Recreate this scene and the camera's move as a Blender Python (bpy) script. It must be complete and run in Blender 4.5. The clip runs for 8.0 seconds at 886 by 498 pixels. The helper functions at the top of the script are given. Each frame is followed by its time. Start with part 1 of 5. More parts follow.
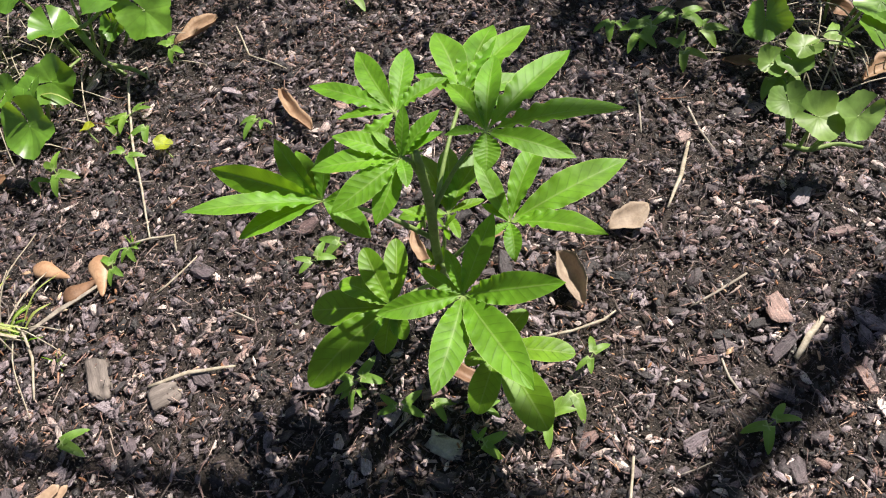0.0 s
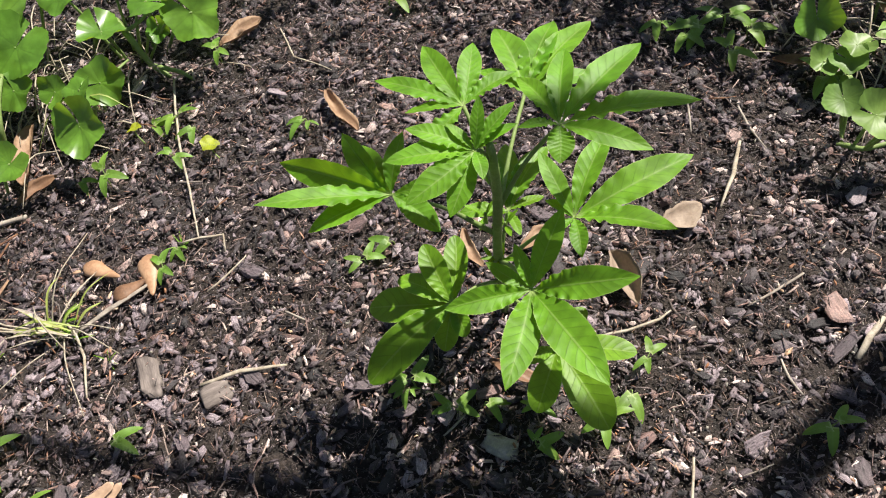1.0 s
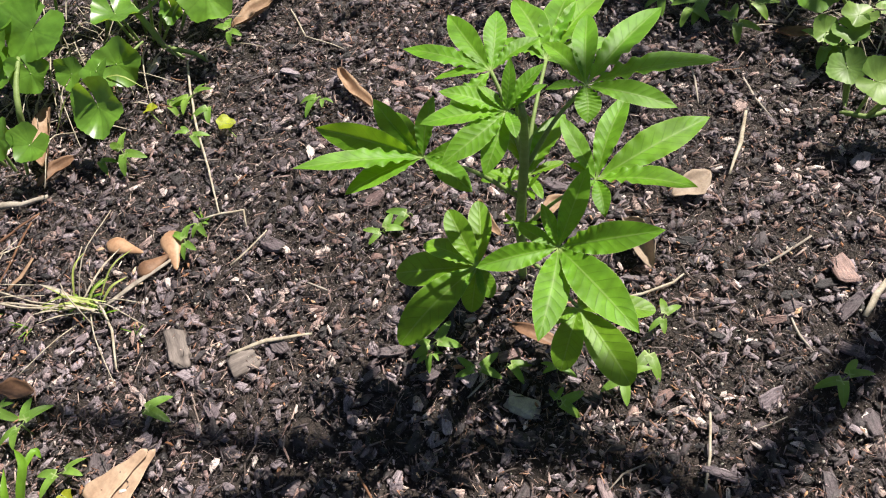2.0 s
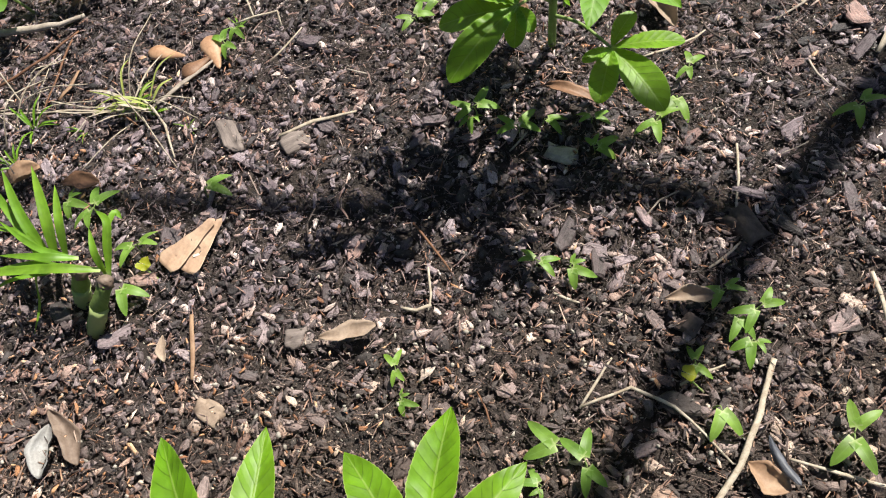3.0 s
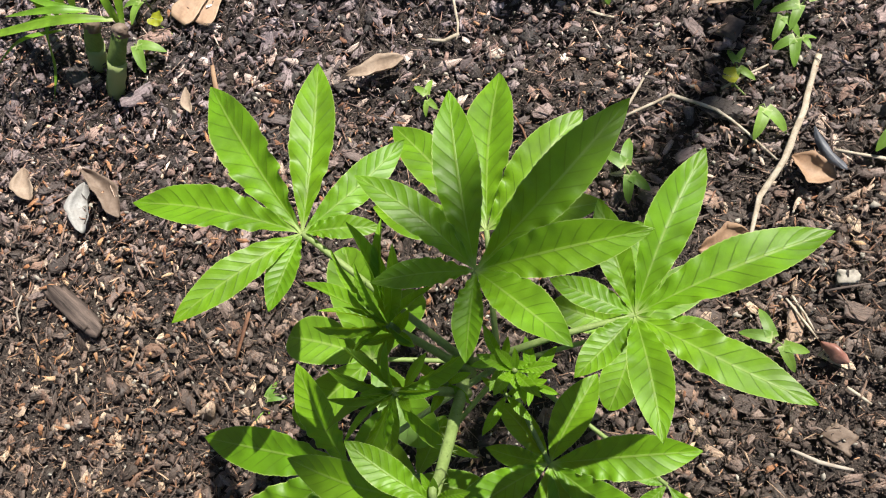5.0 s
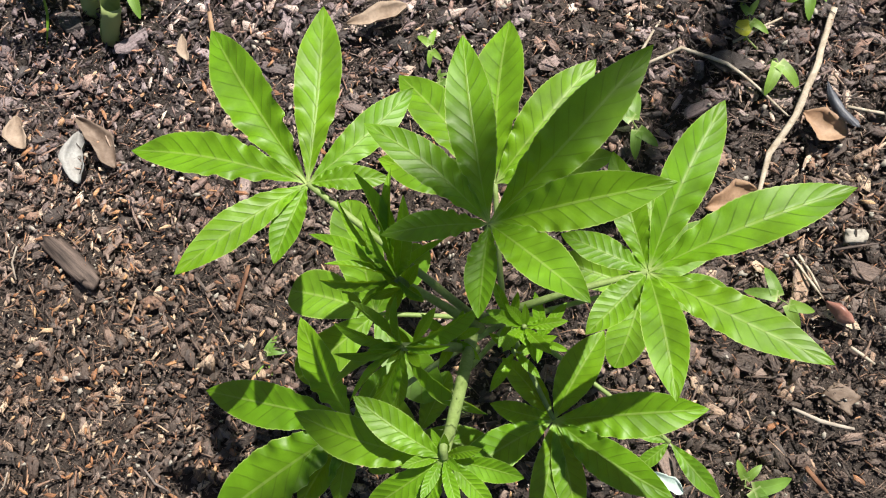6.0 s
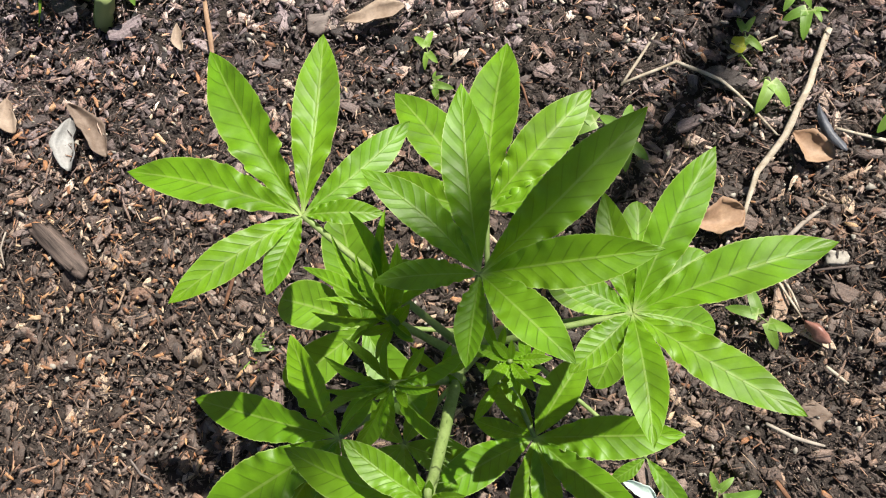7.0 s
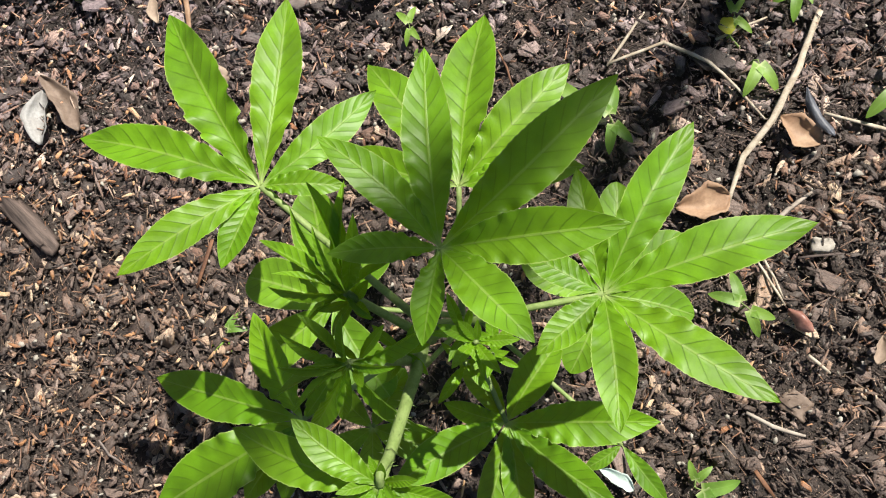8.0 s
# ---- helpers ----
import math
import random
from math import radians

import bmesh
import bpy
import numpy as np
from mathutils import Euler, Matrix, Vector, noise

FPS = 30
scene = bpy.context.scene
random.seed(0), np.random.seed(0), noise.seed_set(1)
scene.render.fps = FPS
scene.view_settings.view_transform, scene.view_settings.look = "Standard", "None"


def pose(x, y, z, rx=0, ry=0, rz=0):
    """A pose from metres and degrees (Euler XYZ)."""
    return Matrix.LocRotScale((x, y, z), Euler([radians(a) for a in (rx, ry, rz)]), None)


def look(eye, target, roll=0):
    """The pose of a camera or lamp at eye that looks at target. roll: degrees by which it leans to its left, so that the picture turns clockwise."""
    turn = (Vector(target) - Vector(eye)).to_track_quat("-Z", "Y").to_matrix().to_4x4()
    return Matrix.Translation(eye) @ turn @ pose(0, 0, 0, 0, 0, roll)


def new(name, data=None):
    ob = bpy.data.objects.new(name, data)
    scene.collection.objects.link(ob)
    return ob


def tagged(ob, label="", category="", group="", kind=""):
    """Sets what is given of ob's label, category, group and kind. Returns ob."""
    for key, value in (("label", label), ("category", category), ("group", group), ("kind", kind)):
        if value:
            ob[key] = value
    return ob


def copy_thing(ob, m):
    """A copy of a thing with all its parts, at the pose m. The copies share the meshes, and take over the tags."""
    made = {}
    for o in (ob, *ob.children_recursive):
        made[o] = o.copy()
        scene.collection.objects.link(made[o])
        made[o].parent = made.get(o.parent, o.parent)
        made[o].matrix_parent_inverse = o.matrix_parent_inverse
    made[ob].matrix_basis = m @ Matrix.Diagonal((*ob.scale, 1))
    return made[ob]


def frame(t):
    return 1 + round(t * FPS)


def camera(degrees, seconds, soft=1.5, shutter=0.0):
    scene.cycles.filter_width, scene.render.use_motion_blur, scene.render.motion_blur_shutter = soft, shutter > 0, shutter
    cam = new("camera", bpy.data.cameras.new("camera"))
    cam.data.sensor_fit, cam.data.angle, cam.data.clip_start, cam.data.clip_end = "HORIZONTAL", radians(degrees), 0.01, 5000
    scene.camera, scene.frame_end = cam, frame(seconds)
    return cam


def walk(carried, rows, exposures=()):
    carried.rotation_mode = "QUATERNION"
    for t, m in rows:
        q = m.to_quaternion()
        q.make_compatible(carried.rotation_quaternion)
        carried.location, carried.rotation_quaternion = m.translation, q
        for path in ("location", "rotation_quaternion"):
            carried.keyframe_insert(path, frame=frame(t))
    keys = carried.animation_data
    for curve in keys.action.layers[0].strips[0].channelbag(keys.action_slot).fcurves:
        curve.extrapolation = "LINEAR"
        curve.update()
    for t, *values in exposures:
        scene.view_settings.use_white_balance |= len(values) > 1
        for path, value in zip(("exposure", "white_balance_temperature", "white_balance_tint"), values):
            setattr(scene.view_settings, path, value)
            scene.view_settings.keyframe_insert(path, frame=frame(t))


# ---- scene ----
cam = camera(59.7, 8.0, soft=1.1)
PATH = [
    (0, (0.062, -0.026, 0.933), (-0.098, 1.04, -0.752), -9.7),
    (0.5, (0.029, -0.029, 0.924), (-0.178, 1.046, -0.75), -11.6),
    (1, (0.012, -0.035, 0.926), (-0.186, 1.05, -0.742), -11.1),
    (1.2, (0.006, -0.028, 0.934), (-0.191, 1.063, -0.732), -10.9),
    (2.3, (-0.043, -0.127, 0.938), (-0.211, 0.905, -0.767), -12.0),
    (2.5, (-0.059, -0.174, 0.926), (-0.231, 0.825, -0.798), -13.2),
    (3, (-0.103, -0.299, 0.894), (-0.277, 0.607, -0.881), -16.1),
    (3.5, (-0.136, -0.356, 0.872), (-0.322, 0.42, -0.961), -20.4),
    (4, (-0.152, -0.396, 0.857), (-0.362, 0.294, -1.009), -24.7),
    (4.5, (-0.157, -0.42, 0.842), (-0.383, 0.197, -1.047), -28.3),
    (5, (-0.158, -0.425, 0.831), (-0.396, 0.13, -1.076), -31.3),
    (5.2, (-0.168, -0.426, 0.826), (-0.408, 0.115, -1.084), -32.1),
    (6.3, (-0.168, -0.418, 0.82), (-0.406, -0.006, -1.122), -36.6),
    (6.5, (-0.166, -0.41, 0.828), (-0.4, -0.014, -1.118), -36.7),
    (7, (-0.165, -0.387, 0.836), (-0.382, -0.023, -1.119), -35.9),
    (7.5, (-0.152, -0.38, 0.83), (-0.356, -0.035, -1.129), -34.9),
    (8, (-0.151, -0.392, 0.815), (-0.356, -0.059, -1.146), -35.8),
]
walk(cam, [(t, look(eye, target, roll)) for t, eye, target, roll in PATH])

# ---- sky and sun ----
SUN = Vector((0.49, 0.48, 1.0)).normalized()
world = bpy.data.worlds.new("sky")
scene.world = world
world.use_nodes = True
wn = world.node_tree.nodes
sky = wn.new("ShaderNodeTexSky")
sky.sky_type = "NISHITA"
sky.sun_disc = False
sky.sun_elevation = math.asin(SUN.z)
sky.sun_rotation = math.atan2(SUN.x, SUN.y)
world.node_tree.links.new(sky.outputs[0], wn["Background"].inputs[0])
wn["Background"].inputs[1].default_value = 0.036
lamp = bpy.data.lights.new("sun", "SUN")
lamp.energy, lamp.angle, lamp.color = 5.0, radians(0.53), (1.0, 0.94, 0.84)
sun = new("sun", lamp)
sun.matrix_world = look(SUN * 20, (0, 0, 0))
scene.view_settings.exposure = 1.18


# ---- materials ----
def material(name):
    m = bpy.data.materials.new(name)
    m.use_nodes = True
    nt = m.node_tree
    return m, nt, nt.nodes["Principled BSDF"], nt.nodes["Material Output"]


def math_node(nt, op, a, b=None):
    n = nt.nodes.new("ShaderNodeMath")
    n.operation = op
    for i, v in enumerate((a, b)):
        if v is None:
            continue
        if isinstance(v, (int, float)):
            n.inputs[i].default_value = v
        else:
            nt.links.new(v, n.inputs[i])
    return n.outputs[0]


def ramp(nt, fac, stops, constant=False):
    n = nt.nodes.new("ShaderNodeValToRGB")
    n.color_ramp.interpolation = "CONSTANT" if constant else "LINEAR"
    while len(n.color_ramp.elements) < len(stops):
        n.color_ramp.elements.new(0.5)
    for e, (p, c) in zip(n.color_ramp.elements, stops):
        e.position, e.color = p, (*c, 1)
    nt.links.new(fac, n.inputs[0])
    return n.outputs[0]


def mix(nt, fac, a, b, kind="MIX"):
    n = nt.nodes.new("ShaderNodeMix")
    n.data_type, n.blend_type = "RGBA", kind
    for sock, v in ((n.inputs[0], fac), (n.inputs[6], a), (n.inputs[7], b)):
        if isinstance(v, (int, float)):
            sock.default_value = v
        elif isinstance(v, tuple):
            sock.default_value = (*v, 1)
        else:
            nt.links.new(v, sock)
    return n.outputs[2]


def noise_tex(nt, scale, detail=4.0, vector=None, rough=0.6):
    n = nt.nodes.new("ShaderNodeTexNoise")
    n.inputs["Scale"].default_value = scale
    n.inputs["Detail"].default_value = detail
    n.inputs["Roughness"].default_value = rough
    if vector is not None:
        nt.links.new(vector, n.inputs["Vector"])
    return n.outputs["Fac"]


def position(nt):
    return nt.nodes.new("ShaderNodeNewGeometry").outputs["Position"]


def bump(nt, bsdf, height, strength, distance):
    n = nt.nodes.new("ShaderNodeBump")
    n.inputs["Strength"].default_value = strength
    n.inputs["Distance"].default_value = distance
    nt.links.new(height, n.inputs["Height"])
    nt.links.new(n.outputs[0], bsdf.inputs["Normal"])


BARK = [(0.0, (0.009, 0.008, 0.008)), (0.20, (0.022, 0.018, 0.018)), (0.42, (0.055, 0.044, 0.045)), (0.60, (0.115, 0.096, 0.098)), (0.74, (0.21, 0.184, 0.186)),
        (0.82, (0.105, 0.066, 0.056)), (0.88, (0.19, 0.130, 0.105)), (0.94, (0.30, 0.25, 0.215)), (1.0, (0.48, 0.43, 0.37))]


def bark_material(name, per_island, lift=1.0, stops=BARK):
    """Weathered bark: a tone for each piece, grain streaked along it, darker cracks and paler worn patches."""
    m, nt, b, out = material(name)
    rnd = nt.nodes.new("ShaderNodeNewGeometry").outputs["Random Per Island"] if per_island else nt.nodes.new("ShaderNodeObjectInfo").outputs["Random"]
    col = ramp(nt, rnd, [(p, tuple(min(0.8, v * lift) for v in c)) for p, c in stops])
    pos = position(nt)
    coat = nt.nodes.new("ShaderNodeMapping")
    coat.inputs["Scale"].default_value = (90, 620, 620) if per_island else (2.6, 17, 17)
    nt.links.new(nt.nodes.new("ShaderNodeUVMap").outputs[0] if per_island else nt.nodes.new("ShaderNodeTexCoord").outputs["Object"], coat.inputs[0])
    shift = nt.nodes.new("ShaderNodeVectorMath")
    nt.links.new(coat.outputs[0], shift.inputs[0])
    nt.links.new(math_node(nt, "MULTIPLY", rnd, 97.0), shift.inputs[1])
    grain = noise_tex(nt, 1.0, 5, shift.outputs[0], 0.65)
    fine = noise_tex(nt, 420, 5, pos, 0.7)
    broad = noise_tex(nt, 70, 3, pos)
    col = mix(nt, 0.85, col, ramp(nt, grain, [(0.30, (0.30, 0.29, 0.29)), (0.5, (0.98, 0.97, 0.97)), (0.70, (1.60, 1.58, 1.56))]), "MULTIPLY")
    col = mix(nt, 0.6, col, ramp(nt, fine, [(0.3, (0.35, 0.34, 0.33)), (0.7, (1.45, 1.42, 1.4))]), "MULTIPLY")
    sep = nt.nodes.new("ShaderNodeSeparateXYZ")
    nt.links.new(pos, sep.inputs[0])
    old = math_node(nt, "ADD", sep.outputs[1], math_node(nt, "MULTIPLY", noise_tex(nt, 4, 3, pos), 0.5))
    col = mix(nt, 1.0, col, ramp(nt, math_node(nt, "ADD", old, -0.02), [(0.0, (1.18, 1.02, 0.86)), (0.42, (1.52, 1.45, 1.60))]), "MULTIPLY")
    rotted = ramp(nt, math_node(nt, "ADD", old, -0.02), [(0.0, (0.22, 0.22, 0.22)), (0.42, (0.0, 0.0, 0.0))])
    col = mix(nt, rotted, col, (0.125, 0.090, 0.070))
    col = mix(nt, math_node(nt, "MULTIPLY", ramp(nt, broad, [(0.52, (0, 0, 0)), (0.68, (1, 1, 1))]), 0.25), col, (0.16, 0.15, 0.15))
    # Tone drops further along y, broken up by coarse noise.
    far_tone = math_node(nt, "ADD", math_node(nt, "MULTIPLY", sep.outputs[1], 0.42), noise_tex(nt, 5.5, 3, pos))
    col = mix(nt, 1.0, col, ramp(nt, far_tone, [(0.52, (1.06, 1.06, 1.05)), (0.90, (0.70, 0.69, 0.70))]), "MULTIPLY")
    nt.links.new(col, b.inputs["Base Color"])
    b.inputs["Roughness"].default_value = 0.55
    b.inputs["Specular IOR Level"].default_value = 0.5
    bump(nt, b, math_node(nt, "ADD", math_node(nt, "MULTIPLY", grain, 1.2), fine), 0.9, 0.0016)
    return m


def soil_material():
    m, nt, b, out = material("dark_soil")
    pos = position(nt)
    fine, mid, big = noise_tex(nt, 500, 6, pos), noise_tex(nt, 90, 5, pos), noise_tex(nt, 5, 3, pos)
    col = ramp(nt, mid, [(0.3, (0.010, 0.008, 0.007)), (0.5, (0.028, 0.021, 0.018)), (0.7, (0.070, 0.052, 0.045))])
    col = mix(nt, 0.6, col, ramp(nt, fine, [(0.3, (0.3, 0.3, 0.3)), (0.7, (1.5, 1.4, 1.35))]), "MULTIPLY")
    col = mix(nt, ramp(nt, big, [(0.4, (0, 0, 0)), (0.65, (0.5, 0.5, 0.5))]), col, (0.045, 0.032, 0.026))
    nt.links.new(col, b.inputs["Base Color"])
    b.inputs["Roughness"].default_value = 0.9
    bump(nt, b, math_node(nt, "ADD", fine, math_node(nt, "MULTIPLY", mid, 2.0)), 1.0, 0.004)
    return m


def leaf_material(name, colour, glow, veins=9.0, gloss=0.48, vein_colour=(0.26, 0.40, 0.12), through_part=0.36, palm=False, veined=1.0, sheen=0.36):
    """A green leaf: u runs from base to tip, v across; pale midrib and side veins, light shining through."""
    m, nt, b, out = material(name)
    uv = nt.nodes.new("ShaderNodeSeparateXYZ")
    nt.links.new(nt.nodes.new("ShaderNodeUVMap").outputs[0], uv.inputs[0])
    u, v = uv.outputs[0], uv.outputs[1]
    side = math_node(nt, "ABSOLUTE", math_node(nt, "SUBTRACT", math_node(nt, "MULTIPLY", v, 2.0), 1.0))
    if palm:
        s = math_node(nt, "MULTIPLY", v, veins)
    else:
        s = math_node(nt, "SUBTRACT", math_node(nt, "MULTIPLY", u, veins), math_node(nt, "MULTIPLY", side, 1.5))
    warp = noise_tex(nt, 26, 2, position(nt))
    saw = math_node(nt, "ABSOLUTE", math_node(nt, "SUBTRACT", math_node(nt, "FRACT", math_node(nt, "ADD", s, math_node(nt, "MULTIPLY", warp, 0.0 if palm else 0.45))), 0.5))
    lateral = math_node(nt, "MULTIPLY", ramp(nt, saw, [(0.0, (1, 1, 1)), (0.022, (1, 1, 1)), (0.075, (0, 0, 0))]), ramp(nt, side, [(0.0, (1, 1, 1)), (0.62, (1, 1, 1)), (0.92, (0, 0, 0))]))
    rib = ramp(nt, side, [(0.0, (1, 1, 1)), (0.03, (1, 1, 1)), (0.06, (0, 0, 0))])
    rim = ramp(nt, side, [(0.955, (0, 0, 0)), (0.985, (1, 1, 1))])
    pos = position(nt)
    cells = nt.nodes.new("ShaderNodeTexVoronoi")
    cells.feature = "DISTANCE_TO_EDGE"
    cells.inputs["Scale"].default_value = 330
    nt.links.new(pos, cells.inputs["Vector"])
    net = ramp(nt, cells.outputs["Distance"], [(0.0, (1, 1, 1)), (0.09, (0, 0, 0))])
    rnd = nt.nodes.new("ShaderNodeObjectInfo").outputs["Random"]
    tone = noise_tex(nt, 45, 3, pos)
    dark = tuple(c * 0.72 for c in colour)
    pale = tuple(min(1, c * 1.25) for c in colour)
    col = mix(nt, ramp(nt, tone, [(0.35, (0, 0, 0)), (0.65, (1, 1, 1))]), dark, pale)
    col = mix(nt, 0.5, col, ramp(nt, noise_tex(nt, 14, 2, pos), [(0.38, (0.72, 0.80, 0.7)), (0.62, (1.22, 1.14, 1.1))]), "MULTIPLY")
    col = mix(nt, 0.55, col, ramp(nt, rnd, [(0.0, (0.8, 0.9, 0.75)), (0.5, (1.0, 1.0, 1.0)), (1.0, (1.2, 1.08, 1.0))]), "MULTIPLY")
    col = mix(nt, math_node(nt, "MULTIPLY", net, 0.16), col, tuple(c * 0.6 for c in colour))
    col = mix(nt, math_node(nt, "MULTIPLY", math_node(nt, "MULTIPLY", lateral, ramp(nt, noise_tex(nt, 60, 2, pos), [(0.25, (0.3, 0.3, 0.3)), (0.6, (1, 1, 1))])), 0.85 * veined), col, tuple(c * 0.42 for c in colour))
    veinmask = math_node(nt, "MAXIMUM", math_node(nt, "MULTIPLY", rim, 0.0 if palm else 0.75), math_node(nt, "MULTIPLY", rib, 0.0 if palm else 0.35))
    col = mix(nt, veinmask, col, vein_colour)
    if not palm:
        col = mix(nt, ramp(nt, u, [(0.0, (0.85, 0.85, 0.85)), (0.09, (0, 0, 0))]), col, (0.40, 0.47, 0.20))
    nt.links.new(col, b.inputs["Base Color"])
    b.inputs["Roughness"].default_value = gloss
    b.inputs["Specular IOR Level"].default_value = sheen
    bulge = math_node(nt, "SQRT", math_node(nt, "MULTIPLY", saw, 2.0))
    height = math_node(nt, "MULTIPLY", bulge, 0.9)
    height = math_node(nt, "SUBTRACT", height, math_node(nt, "MULTIPLY", rib, 0.6))
    height = math_node(nt, "ADD", height, math_node(nt, "MULTIPLY", noise_tex(nt, 90, 1, pos), 0.35))
    bump(nt, b, height, 0.28 * veined, 0.0012)
    tr = nt.nodes.new("ShaderNodeBsdfTranslucent")
    tcol = mix(nt, math_node(nt, "MULTIPLY", veinmask, 0.4), glow, vein_colour)
    nt.links.new(tcol, tr.inputs[0])
    ms = nt.nodes.new("ShaderNodeMixShader")
    ms.inputs[0].default_value = through_part
    nt.links.new(b.outputs[0], ms.inputs[1])
    nt.links.new(tr.outputs[0], ms.inputs[2])
    nt.links.new(ms.outputs[0], out.inputs[0])
    return m


def plain_material(name, dark, light, scale, rough=0.7, depth=0.001, stretch=(1, 1, 1), spec=0.3, glow=None):
    """Two-tone grain at a real-world scale, with fine relief."""
    m, nt, b, out = material(name)
    mp = nt.nodes.new("ShaderNodeMapping")
    mp.inputs["Scale"].default_value = stretch
    nt.links.new(nt.nodes.new("ShaderNodeTexCoord").outputs["Object"], mp.inputs[0])
    n1 = noise_tex(nt, scale, 5, mp.outputs[0])
    n2 = noise_tex(nt, scale * 6, 4, mp.outputs[0])
    col = mix(nt, ramp(nt, n1, [(0.3, (0, 0, 0)), (0.7, (1, 1, 1))]), dark, light)
    col = mix(nt, 0.5, col, ramp(nt, n2, [(0.3, (0.6, 0.6, 0.6)), (0.7, (1.25, 1.25, 1.25))]), "MULTIPLY")
    nt.links.new(col, b.inputs["Base Color"])
    b.inputs["Roughness"].default_value = rough
    b.inputs["Specular IOR Level"].default_value = spec
    bump(nt, b, math_node(nt, "ADD", n1, math_node(nt, "MULTIPLY", n2, 0.4)), 0.6, depth)
    if glow:
        tr = nt.nodes.new("ShaderNodeBsdfTranslucent")
        tr.inputs[0].default_value = (*glow, 1)
        ms = nt.nodes.new("ShaderNodeMixShader")
        ms.inputs[0].default_value = 0.25
        nt.links.new(b.outputs[0], ms.inputs[1])
        nt.links.new(tr.outputs[0], ms.inputs[2])
        nt.links.new(ms.outputs[0], out.inputs[0])
    return m


SOIL = soil_material()
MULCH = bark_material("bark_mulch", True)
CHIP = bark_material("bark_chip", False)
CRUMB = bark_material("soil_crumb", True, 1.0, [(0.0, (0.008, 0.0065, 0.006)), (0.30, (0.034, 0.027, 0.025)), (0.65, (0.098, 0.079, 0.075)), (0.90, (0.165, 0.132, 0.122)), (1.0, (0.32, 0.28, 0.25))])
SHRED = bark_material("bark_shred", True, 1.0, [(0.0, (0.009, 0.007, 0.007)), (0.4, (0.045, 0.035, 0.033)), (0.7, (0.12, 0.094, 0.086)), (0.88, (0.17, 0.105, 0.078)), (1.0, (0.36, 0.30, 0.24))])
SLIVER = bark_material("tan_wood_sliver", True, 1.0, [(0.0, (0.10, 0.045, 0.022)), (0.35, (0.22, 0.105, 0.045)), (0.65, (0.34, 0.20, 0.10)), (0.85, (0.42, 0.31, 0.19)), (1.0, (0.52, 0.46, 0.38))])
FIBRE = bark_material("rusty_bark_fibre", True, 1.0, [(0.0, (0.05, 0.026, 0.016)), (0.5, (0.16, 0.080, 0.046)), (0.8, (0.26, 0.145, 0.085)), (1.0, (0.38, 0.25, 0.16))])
LEAF = leaf_material("spider_flower_leaf", (0.106, 0.236, 0.007), (0.33, 0.55, 0.008), 11.0, 0.46, vein_colour=(0.30, 0.40, 0.10))
YOUNGLEAF = leaf_material("young_leaf", (0.108, 0.256, 0.014), (0.33, 0.57, 0.018), 11.0, 0.52, vein_colour=(0.30, 0.40, 0.12), sheen=0.34, veined=0.8)
LOWLEAF = leaf_material("lower_leaf", (0.112, 0.240, 0.012), (0.31, 0.52, 0.018), 9.0, 0.48, vein_colour=(0.32, 0.42, 0.12))
STEM = plain_material("green_stem", (0.16, 0.23, 0.065), (0.26, 0.34, 0.125), 120, 0.55, 0.0006, glow=(0.25, 0.4, 0.06))
SHOOT = plain_material("grass_shoot", (0.10, 0.17, 0.035), (0.22, 0.30, 0.085), 70, 0.6, 0.0008, (1, 1, 0.2), glow=(0.2, 0.34, 0.05))
SEEDLEAF = leaf_material("seedling_leaf", (0.135, 0.245, 0.040), (0.28, 0.45, 0.04), 5.0, vein_colour=(0.22, 0.38, 0.1), veined=0.15)
YELLOWLEAF = leaf_material("yellowing_leaf", (0.30, 0.34, 0.025), (0.45, 0.45, 0.03), 5.0, vein_colour=(0.4, 0.45, 0.12))
BROADLEAF = leaf_material("broad_leaf", (0.100, 0.215, 0.026), (0.27, 0.45, 0.025), 7.0, 0.36, (0.2, 0.34, 0.12), 0.34, True, 0.5, 0.55)
PALEBROAD = leaf_material("pale_broad_leaf", (0.135, 0.225, 0.055), (0.27, 0.42, 0.05), 7.0, 0.45, (0.25, 0.36, 0.16), 0.30, True, 0.3)
BLADE = leaf_material("grass_blade", (0.13, 0.26, 0.02), (0.28, 0.46, 0.03), 0.0, 0.45, (0.17, 0.30, 0.05), veined=0.3)
FADED = leaf_material("faded_blade", (0.30, 0.36, 0.10), (0.40, 0.45, 0.10), 0.0, 0.5, (0.4, 0.42, 0.2), veined=0.2)
STRAW = plain_material("dry_straw", (0.21, 0.165, 0.115), (0.43, 0.385, 0.315), 90, 0.7, 0.0006)
GREYWOOD = plain_material("weathered_wood", (0.17, 0.14, 0.115), (0.36, 0.315, 0.27), 60, 0.8, 0.001)
REDTWIG = plain_material("reddish_twig", (0.07, 0.032, 0.02), (0.18, 0.09, 0.048), 80, 0.75, 0.0008)
TANLEAF = plain_material("tan_dry_leaf", (0.22, 0.125, 0.075), (0.38, 0.255, 0.165), 45, 0.6, 0.0008, glow=(0.28, 0.15, 0.06))
PALELEAF = plain_material("pale_dry_leaf", (0.23, 0.165, 0.12), (0.37, 0.29, 0.225), 50, 0.65, 0.0008, glow=(0.3, 0.2, 0.12))
BROWNLEAF = plain_material("brown_dry_leaf", (0.085, 0.043, 0.025), (0.20, 0.11, 0.065), 45, 0.55, 0.0008)
PETAL = plain_material("dried_petal", (0.23, 0.12, 0.065), (0.37, 0.225, 0.135), 40, 0.5, 0.0004, spec=0.4)
